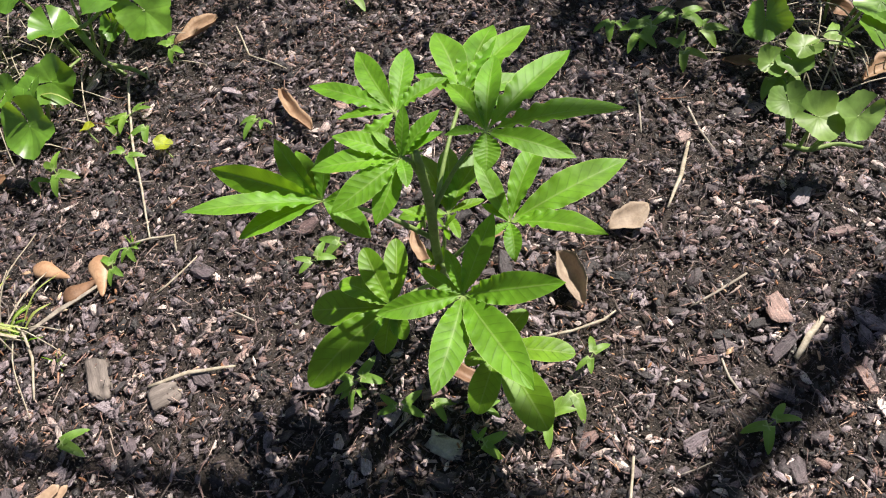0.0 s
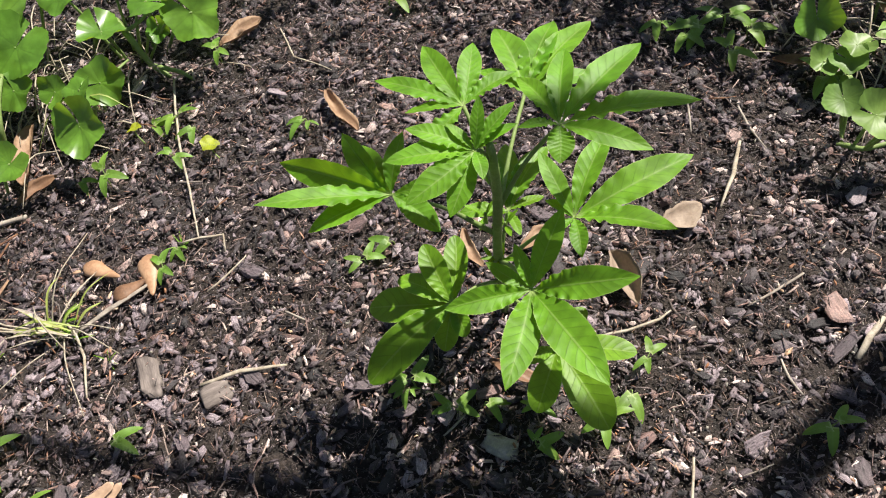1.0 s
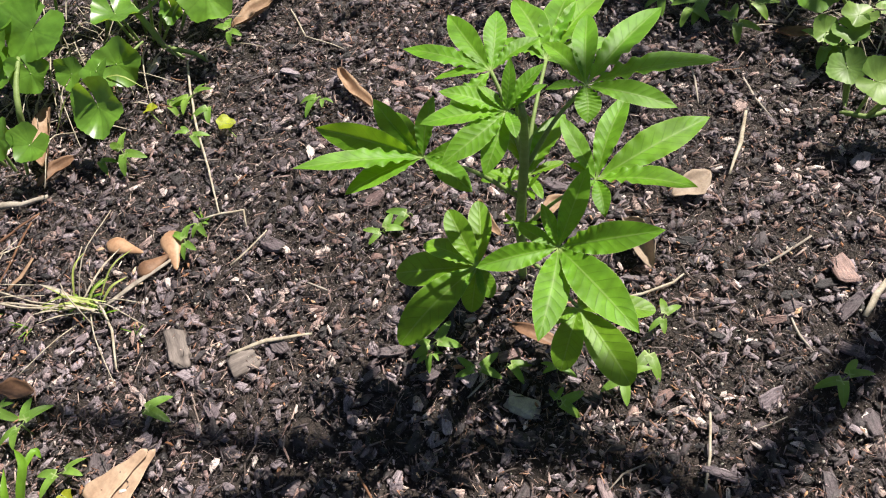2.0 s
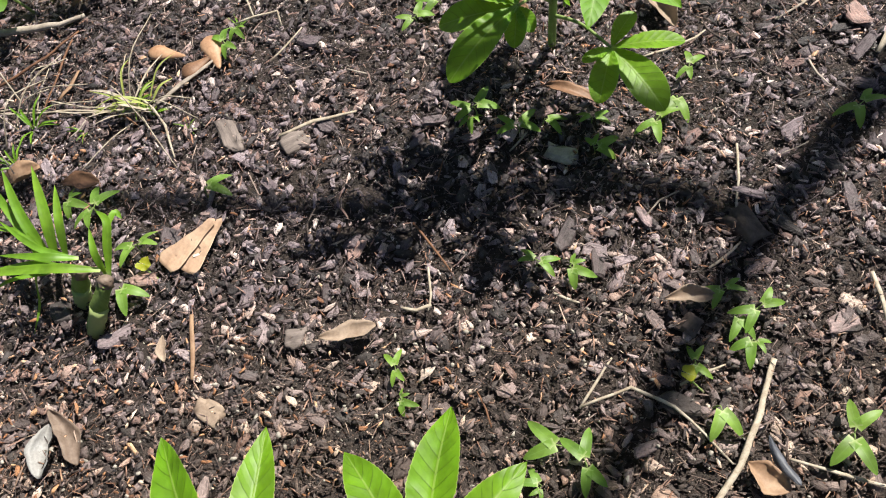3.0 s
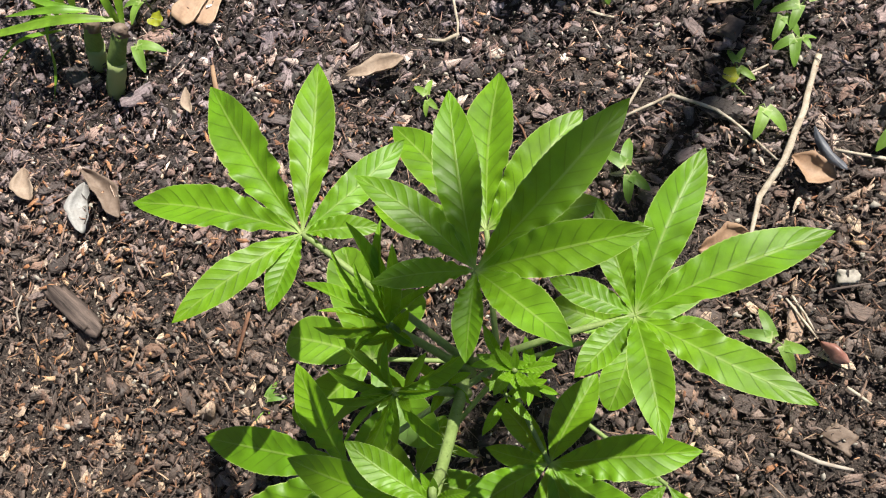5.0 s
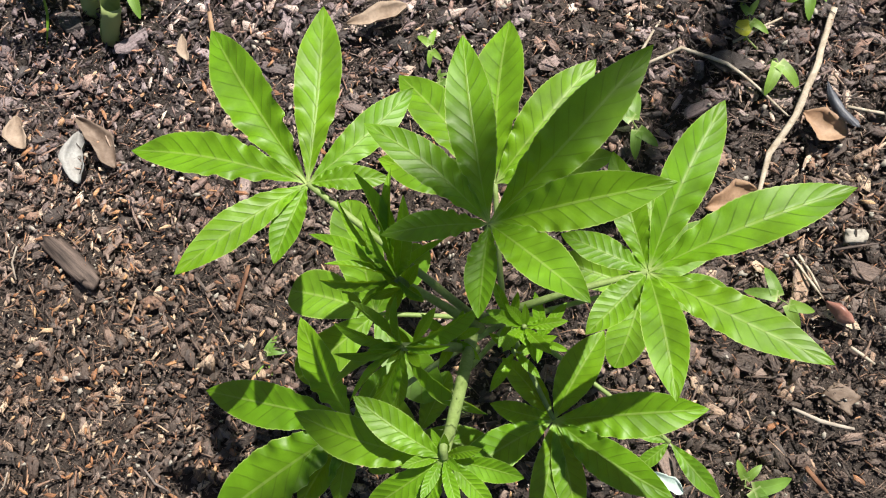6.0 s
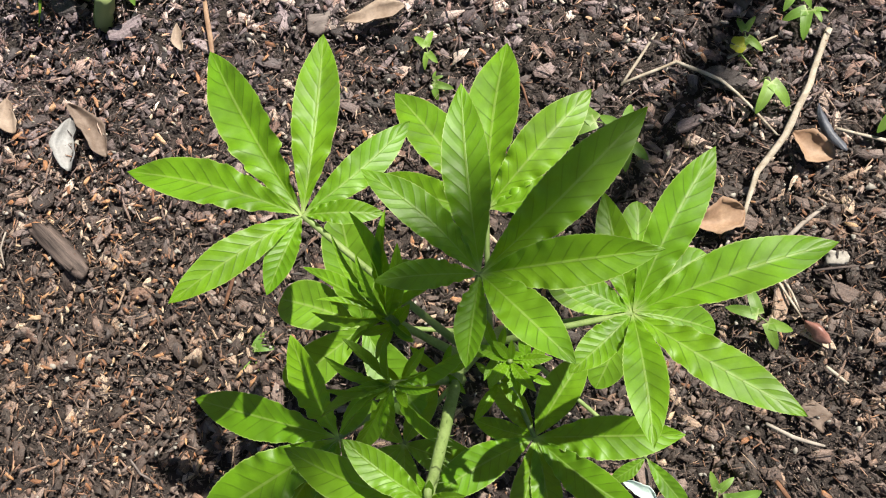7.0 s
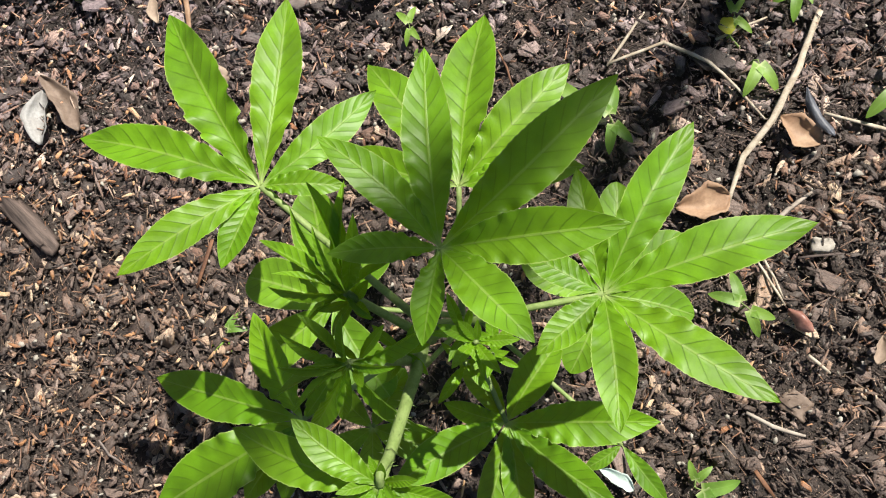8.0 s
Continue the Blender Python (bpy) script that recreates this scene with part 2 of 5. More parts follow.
PALEPETAL = plain_material("pale_dried_petal", (0.25, 0.155, 0.10), (0.40, 0.285, 0.20), 30, 0.5, 0.0004, spec=0.4)
GREYLEAF = plain_material("grey_brown_leaf", (0.11, 0.075, 0.055), (0.26, 0.20, 0.16), 55, 0.6, 0.001, glow=(0.25, 0.17, 0.1))
POD = plain_material("reddish_pod", (0.15, 0.06, 0.045), (0.27, 0.14, 0.11), 60, 0.4, 0.0004, spec=0.4)
SLATEBARK = plain_material("slate_bark", (0.03, 0.032, 0.040), (0.10, 0.105, 0.125), 60, 0.45, 0.001, (1, 4, 1))
WHITEBIT = plain_material("white_bleached_leaf", (0.15, 0.14, 0.13), (0.27, 0.27, 0.265), 50, 0.6, 0.0006)
MINTBIT = plain_material("mint_bleached_leaf", (0.24, 0.32, 0.29), (0.44, 0.52, 0.49), 50, 0.55, 0.0004)
STREAKED = plain_material("streaked_bark", (0.012, 0.009, 0.008), (0.135, 0.10, 0.085), 55, 0.75, 0.003, (0.3, 3.4, 2.0))
DARKWOOD = plain_material("dark_bark", (0.03, 0.022, 0.02), (0.11, 0.085, 0.075), 50, 0.8, 0.002)
PEBBLE = plain_material("pale_pebble", (0.19, 0.17, 0.145), (0.36, 0.335, 0.29), 70, 0.6, 0.0006)
WEATHERED = plain_material("weathered_bark", (0.06, 0.048, 0.044), (0.20, 0.165, 0.15), 55, 0.8, 0.002, (0.4, 2.0, 1.0))
TRUNK = plain_material("tree_bark", (0.07, 0.055, 0.045), (0.19, 0.16, 0.13), 30, 0.85, 0.004, (1, 1, 0.3))


# ---- helpers for shapes ----
def ground_height(x, y):
    return (0.006 * np.sin(3.1 * x + 1.0) * np.sin(2.7 * y + 0.5) + 0.0035 * np.sin(9.0 * x + 4.0 * y) + 0.0025 * np.sin(17.0 * y - 5.0 * x + 1.0)
            + 0.0022 * np.sin(31.0 * x + 23.0 * y) * np.sin(27.0 * y - 13.0 * x) + 0.0030 * np.sin(61.0 * x - 17.0 * y + 2.0 * np.sin(19.0 * y)) * np.sin(57.0 * y + 21.0 * x + 2.0 * np.sin(23.0 * x)))


def gz(x, y):
    return float(ground_height(x, y)) if abs(x) < 3 and abs(y) < 3 else 0.0


def mesh_of(name, verts, faces, mat, uvs=None, smooth=True):
    me = bpy.data.meshes.new(name)
    me.from_pydata([tuple(v) for v in verts], [], faces)
    me.materials.append(mat)
    if smooth:
        me.polygons.foreach_set("use_smooth", [True] * len(me.polygons))
    if uvs is not None:
        layer = me.uv_layers.new(name="UVMap")
        for loop in me.loops:
            layer.data[loop.index].uv = uvs[loop.vertex_index]
    me.update()
    return me


def part(name, mesh, parent, label="", m=None):
    ob = new(name, mesh)
    ob.parent = parent
    if m is not None:
        ob.matrix_basis = m
    return tagged(ob, label)


def thing(name, at, label, category, group="", kind="", mesh=None):
    ob = new(name, mesh)
    ob.location = at
    return tagged(ob, label, category, group, kind)


def smooth_line(points, steps=4):
    """A Catmull-Rom line through points."""
    p = [Vector(q) for q in points]
    if steps == 1:
        return p
    if len(p) < 3:
        return [p[0].lerp(p[-1], i / steps) for i in range(steps + 1)]
    q = [2 * p[0] - p[1], *p, 2 * p[-1] - p[-2]]
    out = []
    for i in range(1, len(q) - 2):
        a, b, c, d = q[i - 1:i + 3]
        for k in range(steps):
            t = k / steps
            out.append(0.5 * (2 * b + (c - a) * t + (2 * a - 5 * b + 4 * c - d) * t * t + (3 * b - a - 3 * c + d) * t ** 3))
    out.append(p[-1])
    return out


def tube(name, points, radii, mat, sides=8, steps=4, flat=1.0, lumps=0.0, rng=random):
    """A closed tapered tube along points; radii at its two ends or at every point; flat squashes it upwards."""
    line = smooth_line(points, steps)
    n = len(line)
    verts, faces = [], []
    for i, p in enumerate(line):
        d = (line[min(i + 1, n - 1)] - line[max(i - 1, 0)]).normalized()
        side = d.cross(Vector((0, 0, 1)))
        if side.length < 0.05:
            side = d.cross(Vector((0, 1, 0)))
        side.normalize()
        up = side.cross(d)
        f = i / (n - 1) * (len(radii) - 1)
        k = min(int(f), len(radii) - 2)
        r = radii[k] + (radii[k + 1] - radii[k]) * (f - k)
        for j in range(sides):
            a = 2 * math.pi * j / sides
            rr = r * (1 + lumps * rng.uniform(-1, 1))
            verts.append(p + side * (rr * math.cos(a)) + up * (rr * flat * math.sin(a)))
        if i:
            o = (i - 1) * sides
            faces += [(o + j, o + (j + 1) % sides, o + sides + (j + 1) % sides, o + sides + j) for j in range(sides)]
    faces += [tuple(range(sides))[::-1], tuple(range((n - 1) * sides, n * sides))]
    return mesh_of(name, verts, faces, mat)


# ---- ground ----
def ground_sheet():
    """One sheet to the horizon, fine where the camera passes."""
    inner_x, inner_y = np.arange(-1.5, 1.31, 0.012), np.arange(-1.2, 1.61, 0.012)
    far = np.array([0.3, 0.8, 2, 5, 12, 30, 80, 200, 600, 1500])
    xs = np.concatenate([-1.5 - far[::-1], inner_x, inner_x[-1] + far])
    ys = np.concatenate([-1.2 - far[::-1], inner_y, inner_y[-1] + far])
    gx, gy = np.meshgrid(xs, ys)
    h = np.where((np.abs(gx) < 2) & (np.abs(gy) < 2), ground_height(gx, gy), 0.0) - 0.004
    verts = np.stack([gx, gy, h], -1).reshape(-1, 3).tolist()
    w = len(xs)
    faces = [(j * w + i, j * w + i + 1, (j + 1) * w + i + 1, (j + 1) * w + i) for j in range(len(ys) - 1) for i in range(w - 1)]
    return thing("ground", (0, 0, 0), "dark moist garden soil under a layer of bark mulch", "soil", kind="structure", mesh=mesh_of("ground", verts, faces, SOIL))


ground = ground_sheet()


def rotations(rng, n, tilt):
    """n random turns about z, tipped by up to tilt."""
    yaw = rng.uniform(0, 2 * np.pi, n)
    a, b = rng.normal(0, tilt, n), rng.normal(0, tilt, n)
    cy, sy, ca, sa, cb, sb = np.cos(yaw), np.sin(yaw), np.cos(a), np.sin(a), np.cos(b), np.sin(b)
    rz = np.zeros((n, 3, 3)); rz[:, 0, 0] = cy; rz[:, 0, 1] = -sy; rz[:, 1, 0] = sy; rz[:, 1, 1] = cy; rz[:, 2, 2] = 1
    rx = np.zeros((n, 3, 3)); rx[:, 0, 0] = 1; rx[:, 1, 1] = ca; rx[:, 1, 2] = -sa; rx[:, 2, 1] = sa; rx[:, 2, 2] = ca
    ry = np.zeros((n, 3, 3)); ry[:, 0, 0] = cb; ry[:, 0, 2] = sb; ry[:, 1, 1] = 1; ry[:, 2, 0] = -sb; ry[:, 2, 2] = cb
    return rz @ ry @ rx


def scatter(name, mat, rng, n, ring, length, width, thick, tilt, lift, label, category, area=(-1.40, 1.15, -1.05, 1.50), patch=0.0, jag=(0.55, 1.2), skew=3.2):
    """n loose irregular prisms with ring corners each, lying on the ground, as one mesh. patch: above 0 they gather in coarse patches, below 0 between them."""
    px, py = rng.uniform(area[0], area[1], 3 * n), rng.uniform(area[2], area[3], 3 * n)
    where = 0.5 + 0.25 * np.sin(7.3 * px + 2.1 * py + 0.6) + 0.25 * np.sin(5.1 * py - 8.9 * px + 2.0) * np.sin(6.0 * px + 9.7 * py)
    keep = rng.uniform(0, 1, 3 * n) < (1 - abs(patch)) + abs(patch) * (where if patch > 0 else 1 - where)
    edge = np.maximum(np.maximum(-0.98 - px, px - 0.76), np.maximum(-0.66 - py, py - 1.12)) if area[0] > -2 else (np.hypot(px + 0.1, py - 0.2) - 1.2) * 0.30
    keep &= rng.uniform(0, 1, 3 * n) < np.clip(1 - edge / 0.38 - 0.15 * np.sin(14 * px) * np.sin(11 * py) * (edge > 0), 0, 1)
    px, py = px[keep][:n], py[keep][:n]
    n = len(px)
    L = length[0] + (length[1] - length[0]) * rng.beta(1.2, skew, n)
    W = L * rng.uniform(*width, n)
    T = rng.uniform(*thick, n)
    ang = (np.arange(ring) + 0.5) * 2 * np.pi / ring + rng.uniform(-0.45, 0.45, (n, ring))
    rad = rng.uniform(*jag, (n, ring))
    x, y = np.cos(ang) * rad * L[:, None] / 2, np.sin(ang) * rad * W[:, None] / 2
    top = np.stack([x * 0.95, y * 0.92, T[:, None] / 2 + rng.normal(0, 0.28, (n, ring)) * T[:, None] + 0 * x], -1)
    bot = np.stack([x, y, -T[:, None] / 2 + 0 * x], -1)
    v = np.concatenate([top, bot], 1)
    grain = v[:, :, :2].reshape(-1, 2).astype(np.float32)
    v = np.einsum("nij,nkj->nki", rotations(rng, n, tilt), v)
    pz = ground_height(px, py) + rng.uniform(*lift, n)
    v += np.stack([px, py, pz], -1)[:, None, :]
    base = np.arange(n)[:, None] * (2 * ring)
    sides = np.stack([np.stack([base[:, 0] + j, base[:, 0] + j + ring, base[:, 0] + (j + 1) % ring + ring, base[:, 0] + (j + 1) % ring], -1) for j in range(ring)], 1)
    caps = base + np.arange(ring)[None, :]
    loops = np.concatenate([caps, sides.reshape(n, -1)], 1).ravel()
    totals = np.tile(np.array([ring] + [4] * ring), n)
    me = bpy.data.meshes.new(name)
    me.vertices.add(n * 2 * ring)
    me.vertices.foreach_set("co", v.reshape(-1).astype(np.float32))
    me.loops.add(len(loops))
    me.loops.foreach_set("vertex_index", loops.astype(np.int32))
    me.polygons.add(len(totals))
    me.polygons.foreach_set("loop_start", np.concatenate([[0], np.cumsum(totals)[:-1]]).astype(np.int32))
    me.polygons.foreach_set("loop_total", totals.astype(np.int32))
    me.uv_layers.new(name="UVMap").data.foreach_set("uv", grain[loops].reshape(-1))
    me.materials.append(mat)
    me.update(calc_edges=True)
    return thing(name, (0, 0, 0), label, category, kind="stuff", mesh=me)


rng = np.random.default_rng(7)
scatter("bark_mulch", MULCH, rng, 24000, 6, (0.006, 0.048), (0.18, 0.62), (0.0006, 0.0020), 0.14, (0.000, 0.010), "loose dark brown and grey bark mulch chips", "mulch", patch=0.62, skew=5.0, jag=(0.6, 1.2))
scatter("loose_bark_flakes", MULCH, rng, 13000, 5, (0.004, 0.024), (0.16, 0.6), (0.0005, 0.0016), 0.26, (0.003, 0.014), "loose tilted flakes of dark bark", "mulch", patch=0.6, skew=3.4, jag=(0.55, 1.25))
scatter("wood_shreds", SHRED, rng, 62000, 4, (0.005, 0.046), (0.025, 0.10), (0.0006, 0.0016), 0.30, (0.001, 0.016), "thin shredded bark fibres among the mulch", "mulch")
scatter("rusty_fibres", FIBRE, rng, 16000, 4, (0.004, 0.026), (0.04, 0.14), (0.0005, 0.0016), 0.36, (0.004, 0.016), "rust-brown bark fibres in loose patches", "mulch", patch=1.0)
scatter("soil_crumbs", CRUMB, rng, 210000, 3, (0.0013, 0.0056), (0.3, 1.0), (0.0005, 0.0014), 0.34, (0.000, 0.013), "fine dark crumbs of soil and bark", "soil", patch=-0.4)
scatter("grit", PEBBLE, rng, 3900, 5, (0.0014, 0.0055), (0.6, 0.95), (0.0015, 0.004), 0.4, (0.006, 0.015), "scattered pale grit and shell bits", "grit")
scatter("wood_slivers", SLIVER, rng, 1100, 5, (0.004, 0.022), (0.18, 0.5), (0.0010, 0.0028), 0.22, (0.007, 0.015), "small orange-tan wood slivers among the mulch", "wood", area=(-0.95, 0.75, -0.75, 0.55), patch=0.5)
scatter("tan_slivers", SLIVER, rng, 620, 5, (0.004, 0.024), (0.16, 0.45), (0.0010, 0.0028), 0.22, (0.008, 0.016), "orange-tan wood slivers thick beside the near plant", "wood", area=(-0.78, -0.18, -0.62, 0.02), patch=0.4)
scatter("pale_bits", PEBBLE, rng, 420, 6, (0.003, 0.011), (0.45, 0.9), (0.0014, 0.0036), 0.25, (0.009, 0.017), "pale broken grit and chips beside the near plant", "grit", area=(-0.78, 0.25, -0.62, 0.05), patch=0.3, skew=2.6)
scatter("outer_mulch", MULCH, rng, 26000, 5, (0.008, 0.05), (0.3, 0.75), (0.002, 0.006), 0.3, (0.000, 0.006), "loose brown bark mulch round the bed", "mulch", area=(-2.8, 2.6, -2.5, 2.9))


# ---- the two spider flower plants ----
def leaflet_mesh(name, length, width, mat, rng, droop=0.10, fold=0.22, blunt=0.0, ruffle=1.0, nu=56, nv=10):
    """A lance-shaped leaflet along x with a creased midrib, quilted side veins, wavy toothed edges and a bent tip."""
    a, b = 1.18 - 0.30 * blunt, 0.98 - 0.52 * blunt
    peak = (a / (a + b)) ** a * (b / (a + b)) ** b
    ph, ph2, sway = rng.uniform(0, 6.28), rng.uniform(0, 6.28), rng.uniform(-0.035, 0.035)
    lead = rng.uniform(0.75, 1.15)
    verts, uvs, faces = [], [], []
    for i in range(nu + 1):
        u = i / nu
        prof = max(u, 0.0) ** a * max(1 - u, 0.0) ** b / peak
        half = width / 2 * prof
        half = max(half, width * 0.035 * (1 - u))
        tooth = 1 + (0.026 * (1 - 2 * ((u * 28) % 1.0)) if 0.12 < u < 0.97 else 0)
        half *= tooth
        for j in range(nv + 1):
            v = 2 * j / nv - 1
            av = abs(v)
            wav = math.exp(-((u - 0.30) / 0.20) ** 2)
            z = fold * av * half * (1.15 - 0.5 * u) - droop * length * u * u * lead + 0.035 * length * math.sin(math.pi * u)
            z += ruffle * width * 0.003 * (1 + 0.7 * math.sin(7 * u + ph2)) * math.cos(2 * math.pi * (10.5 * u - 1.5 * av) + ph) * av * (1.15 - av) * 2.2 * prof
            z += ruffle * width * 0.075 * (1 + 0.6 * math.sin(5 * u + ph)) * wav * av ** 3 * math.sin(2 * math.pi * (7.2 + lead) * u + (ph if v > 0 else ph2))
            z += ruffle * width * 0.02 * av ** 2 * math.sin(2 * math.pi * 3.1 * u + (ph2 if v > 0 else ph))
            verts.append((u * length, v * half + sway * length * math.sin(math.pi * u), z))
            uvs.append((u, j / nv))
    w = nv + 1
    for i in range(nu):
        for j in range(nv):
            o = i * w + j
            faces.append((o, o + 1, o + w + 1, o + w))
    return mesh_of(name, verts, faces, mat, uvs)


def aim(origin, azimuth, rise, roll=0.0):
    """A pose at origin whose x axis points along azimuth and rise, with z as near up as can be."""
    az, el = radians(azimuth), radians(rise)
    d = Vector((math.cos(az) * math.cos(el), math.sin(az) * math.cos(el), math.sin(el)))
    s = Vector((0, 0, 1)).cross(d).normalized()
    up = d.cross(s)
    m = Matrix((d, s, up)).transposed().to_4x4()
    return Matrix.Translation(origin) @ m @ pose(0, 0, 0, roll, 0, 0)


class Plant:
    """A spider flower plant: a stem through points, and palmate leaves on long stalks."""

    def __init__(self, base, stem, radii, label, seed):
        self.base = Vector(base)
        self.rng = random.Random(seed)
        self.root = thing("spider_flower", base, label, "plant", "spider flowers in the mulch bed")
        self.line = [Vector(p) for p in stem]
        part("stem", tube("stem", [p - self.base for p in self.line], radii, STEM, 10, 6, 1.0, 0.05, self.rng), self.root, "pale green hairy upright stem")

    def on_stem(self, z):
        for a, b in zip(self.line, self.line[1:]):
            if a.z <= z <= b.z:
                return a.lerp(b, (z - a.z) / (b.z - a.z))
        return self.line[-1] if z > self.line[-1].z else self.line[0]

    def leaf(self, centre, node_z, leaflets, mat=LEAF, blunt=0.0, thick=0.0026, droop=0.08, ruffle=1.0, sag=0.012, start=None, folds=(0.18, 0.46)):
        """leaflets: azimuth, length, rise of the tip, width over length, and for some the roll."""
        rng = self.rng
        c = Vector(centre) - self.base
        s = (Vector(start) if start else self.on_stem(node_z)) - self.base
        mid = s.lerp(c, 0.5) + Vector((0, 0, sag))
        stalk = part("leaf", tube("leaf_stalk", [s, mid, c], [thick * 1.15, thick * 0.8, thick * 0.75], STEM, 7, 6), self.root)
        for az, length, rise, wide, *roll in leaflets:
            me = leaflet_mesh("leaflet", length, length * wide * (0.82 if blunt < 0.5 else 0.86), mat, rng, droop * rng.uniform(0.6, 1.4), rng.uniform(*folds), blunt, ruffle)
            part("leaflet", me, stalk, m=aim(c, az, rise + 50 * droop, roll[0] if roll else rng.uniform(-14, 14)))

    def shoot(self, at, count, size, rise=45, spin=0.0):
        """A tuft of small unfolding leaflets."""
        rng = self.rng
        self.leaf(at, at[2] - 0.02, [(spin + 360 * k / count + rng.uniform(-18, 18), size * rng.uniform(0.6, 1.1), rise + rng.uniform(-25, 20), 0.3) for k in range(count)],
                  thick=0.0018, droop=0.05, start=(at[0], at[1], at[2] - 0.012))

    def hairs(self, count=260):
        """Fine hairs on the stem."""
        rng, verts, faces = self.rng, [], []
        for _ in range(count):
            z = rng.uniform(self.line[0].z + 0.05, self.line[-1].z)
            p = self.on_stem(z) - self.base
            a = rng.uniform(0, 6.283)
            d = Vector((math.cos(a), math.sin(a), rng.uniform(-0.2, 0.4)))
            t = Vector((0, 0, 0.00022))
            s = d.cross(t)
            o = len(verts)
            q = p + d * 0.0035
            verts += [q + t, q - t * 0.5 + s, q - t * 0.5 - s, p + d * 0.0068]
            faces += [(o, o + 1, o + 3), (o + 1, o + 2, o + 3), (o + 2, o, o + 3)]
        part("stem_hairs", mesh_of("stem_hairs", verts, faces, STEM), self.root, "fine pale hairs on the stem")


far_plant = Plant((-0.010, 0.465, 0.000), [(-0.011, 0.466, -0.010), (-0.012, 0.439, 0.124), (-0.012, 0.418, 0.228), (-0.007, 0.399, 0.338), (-0.007, 0.385, 0.414), (-0.009, 0.387, 0.436)],
                  [0.0062, 0.0056, 0.0052, 0.0048, 0.004, 0.0025], "bright green young spider flower plant in dark mulch", 11)
P1 = far_plant
P1.leaf((0.068, 0.416, 0.280), 0.17, [(24, 0.136, 8, 0.33), (-23, 0.105, 15, 0.34), (-87, 0.050, 4, 0.45), (118, 0.078, 24, 0.34), (66, 0.105, 18, 0.32), (142, 0.036, 5, 0.40), (-140, 0.03, 5, 0.4)], YOUNGLEAF)
P1.leaf((0.021, 0.324, 0.298), 0.19, [(-14, 0.106, 28, 0.34, 26), (-62, 0.125, 14, 0.38, 12), (-103, 0.105, 6, 0.38, -14), (-163, 0.084, 4, 0.36, -34), (151, 0.050, 14, 0.36, -20), (112, 0.046, 34, 0.38), (60, 0.082, 36, 0.36, 14)], YOUNGLEAF)
P1.leaf((-0.063, 0.369, 0.196), 0.12, [(172, 0.104, -16, 0.46, -12), (-138, 0.122, -10, 0.42, -8), (150, 0.070, 0, 0.50), (118, 0.072, 25, 0.46), (-101, 0.052, -19, 0.6), (87, 0.078, 16, 0.40), (-70, 0.04, -10, 0.6)], LOWLEAF, 0.7, ruffle=0.5)
P1.leaf((-0.102, 0.386, 0.373), 0.26, [(-166, 0.122, 14, 0.24, 4), (172, 0.105, 14, 0.36, -58), (-152, 0.082, 2, 0.40, 4), (-38, 0.058, -14, 0.50, 6), (133, 0.078, 16, 0.38, -42), (118, 0.066, 4, 0.38), (76, 0.058, 34, 0.40, -10), (12, 0.056, 10, 0.30, 40)], YOUNGLEAF)
P1.leaf((0.049, 0.348, 0.124), 0.09, [(-110, 0.078, -10, 0.52), (-61, 0.106, -10, 0.50), (-9, 0.088, 10, 0.46), (-156, 0.042, 0, 0.5), (51, 0.056, 12, 0.5)], LOWLEAF, 0.8, ruffle=0.35)
P1.leaf((-0.034, 0.462, 0.402), 0.34, [(-132, 0.070, -14, 0.40), (153, 0.098, -2, 0.26), (118, 0.088, 2, 0.34), (83, 0.078, 4, 0.36), (33, 0.060, 6, 0.36), (178, 0.056, -4, 0.32)], YOUNGLEAF)
P1.leaf((0.050, 0.414, 0.423), 0.32, [(49, 0.120, 2, 0.30, -4), (8, 0.122, 0, 0.30, -14), (-25, 0.082, 0, 0.34), (-92, 0.036, -16, 0.8), (84, 0.090, 2, 0.32), (119, 0.072, -4, 0.34), (-178, 0.036, 0, 0.4)], YOUNGLEAF)
P1.leaf((0.024, 0.534, 0.340), 0.30, [(106, 0.104, 0, 0.42), (73, 0.116, 0, 0.38), (54, 0.128, 0, 0.32), (141, 0.064, -3, 0.4), (24, 0.082, -9, 0.34), (-10, 0.05, -5, 0.36)], YOUNGLEAF)
P1.leaf((-0.022, 0.383, 0.431), 0.39, [(78, 0.046, 48, 0.32), (42, 0.052, 28, 0.36), (162, 0.062, 10, 0.38), (-173, 0.076, 2, 0.38), (-140, 0.074, -6, 0.42), (-112, 0.060, -20, 0.44), (-77, 0.034, 6, 0.46), (139, 0.034, 24, 0.34), (24, 0.042, 18, 0.34)], YOUNGLEAF)
P1.leaf((0.001, 0.465, 0.230), 0.15, [(90, 0.094, 2, 0.34), (60, 0.094, 7, 0.36), (112, 0.096, 0, 0.36), (24, 0.044, 0, 0.4), (-177, 0.056, 0, 0.44), (-69, 0.036, 0, 0.4)], LOWLEAF, 0.3)
for k in range(5):
    P1.shoot((-0.010 + 0.012 * math.cos(k * 2.4), 0.432 + 0.012 * math.sin(k * 2.4), 0.13 + 0.035 * k), 4, 0.026, 35, 40 * k)
P1.shoot((-0.012, 0.402, 0.414), 6, 0.034, 50)
P1.hairs()

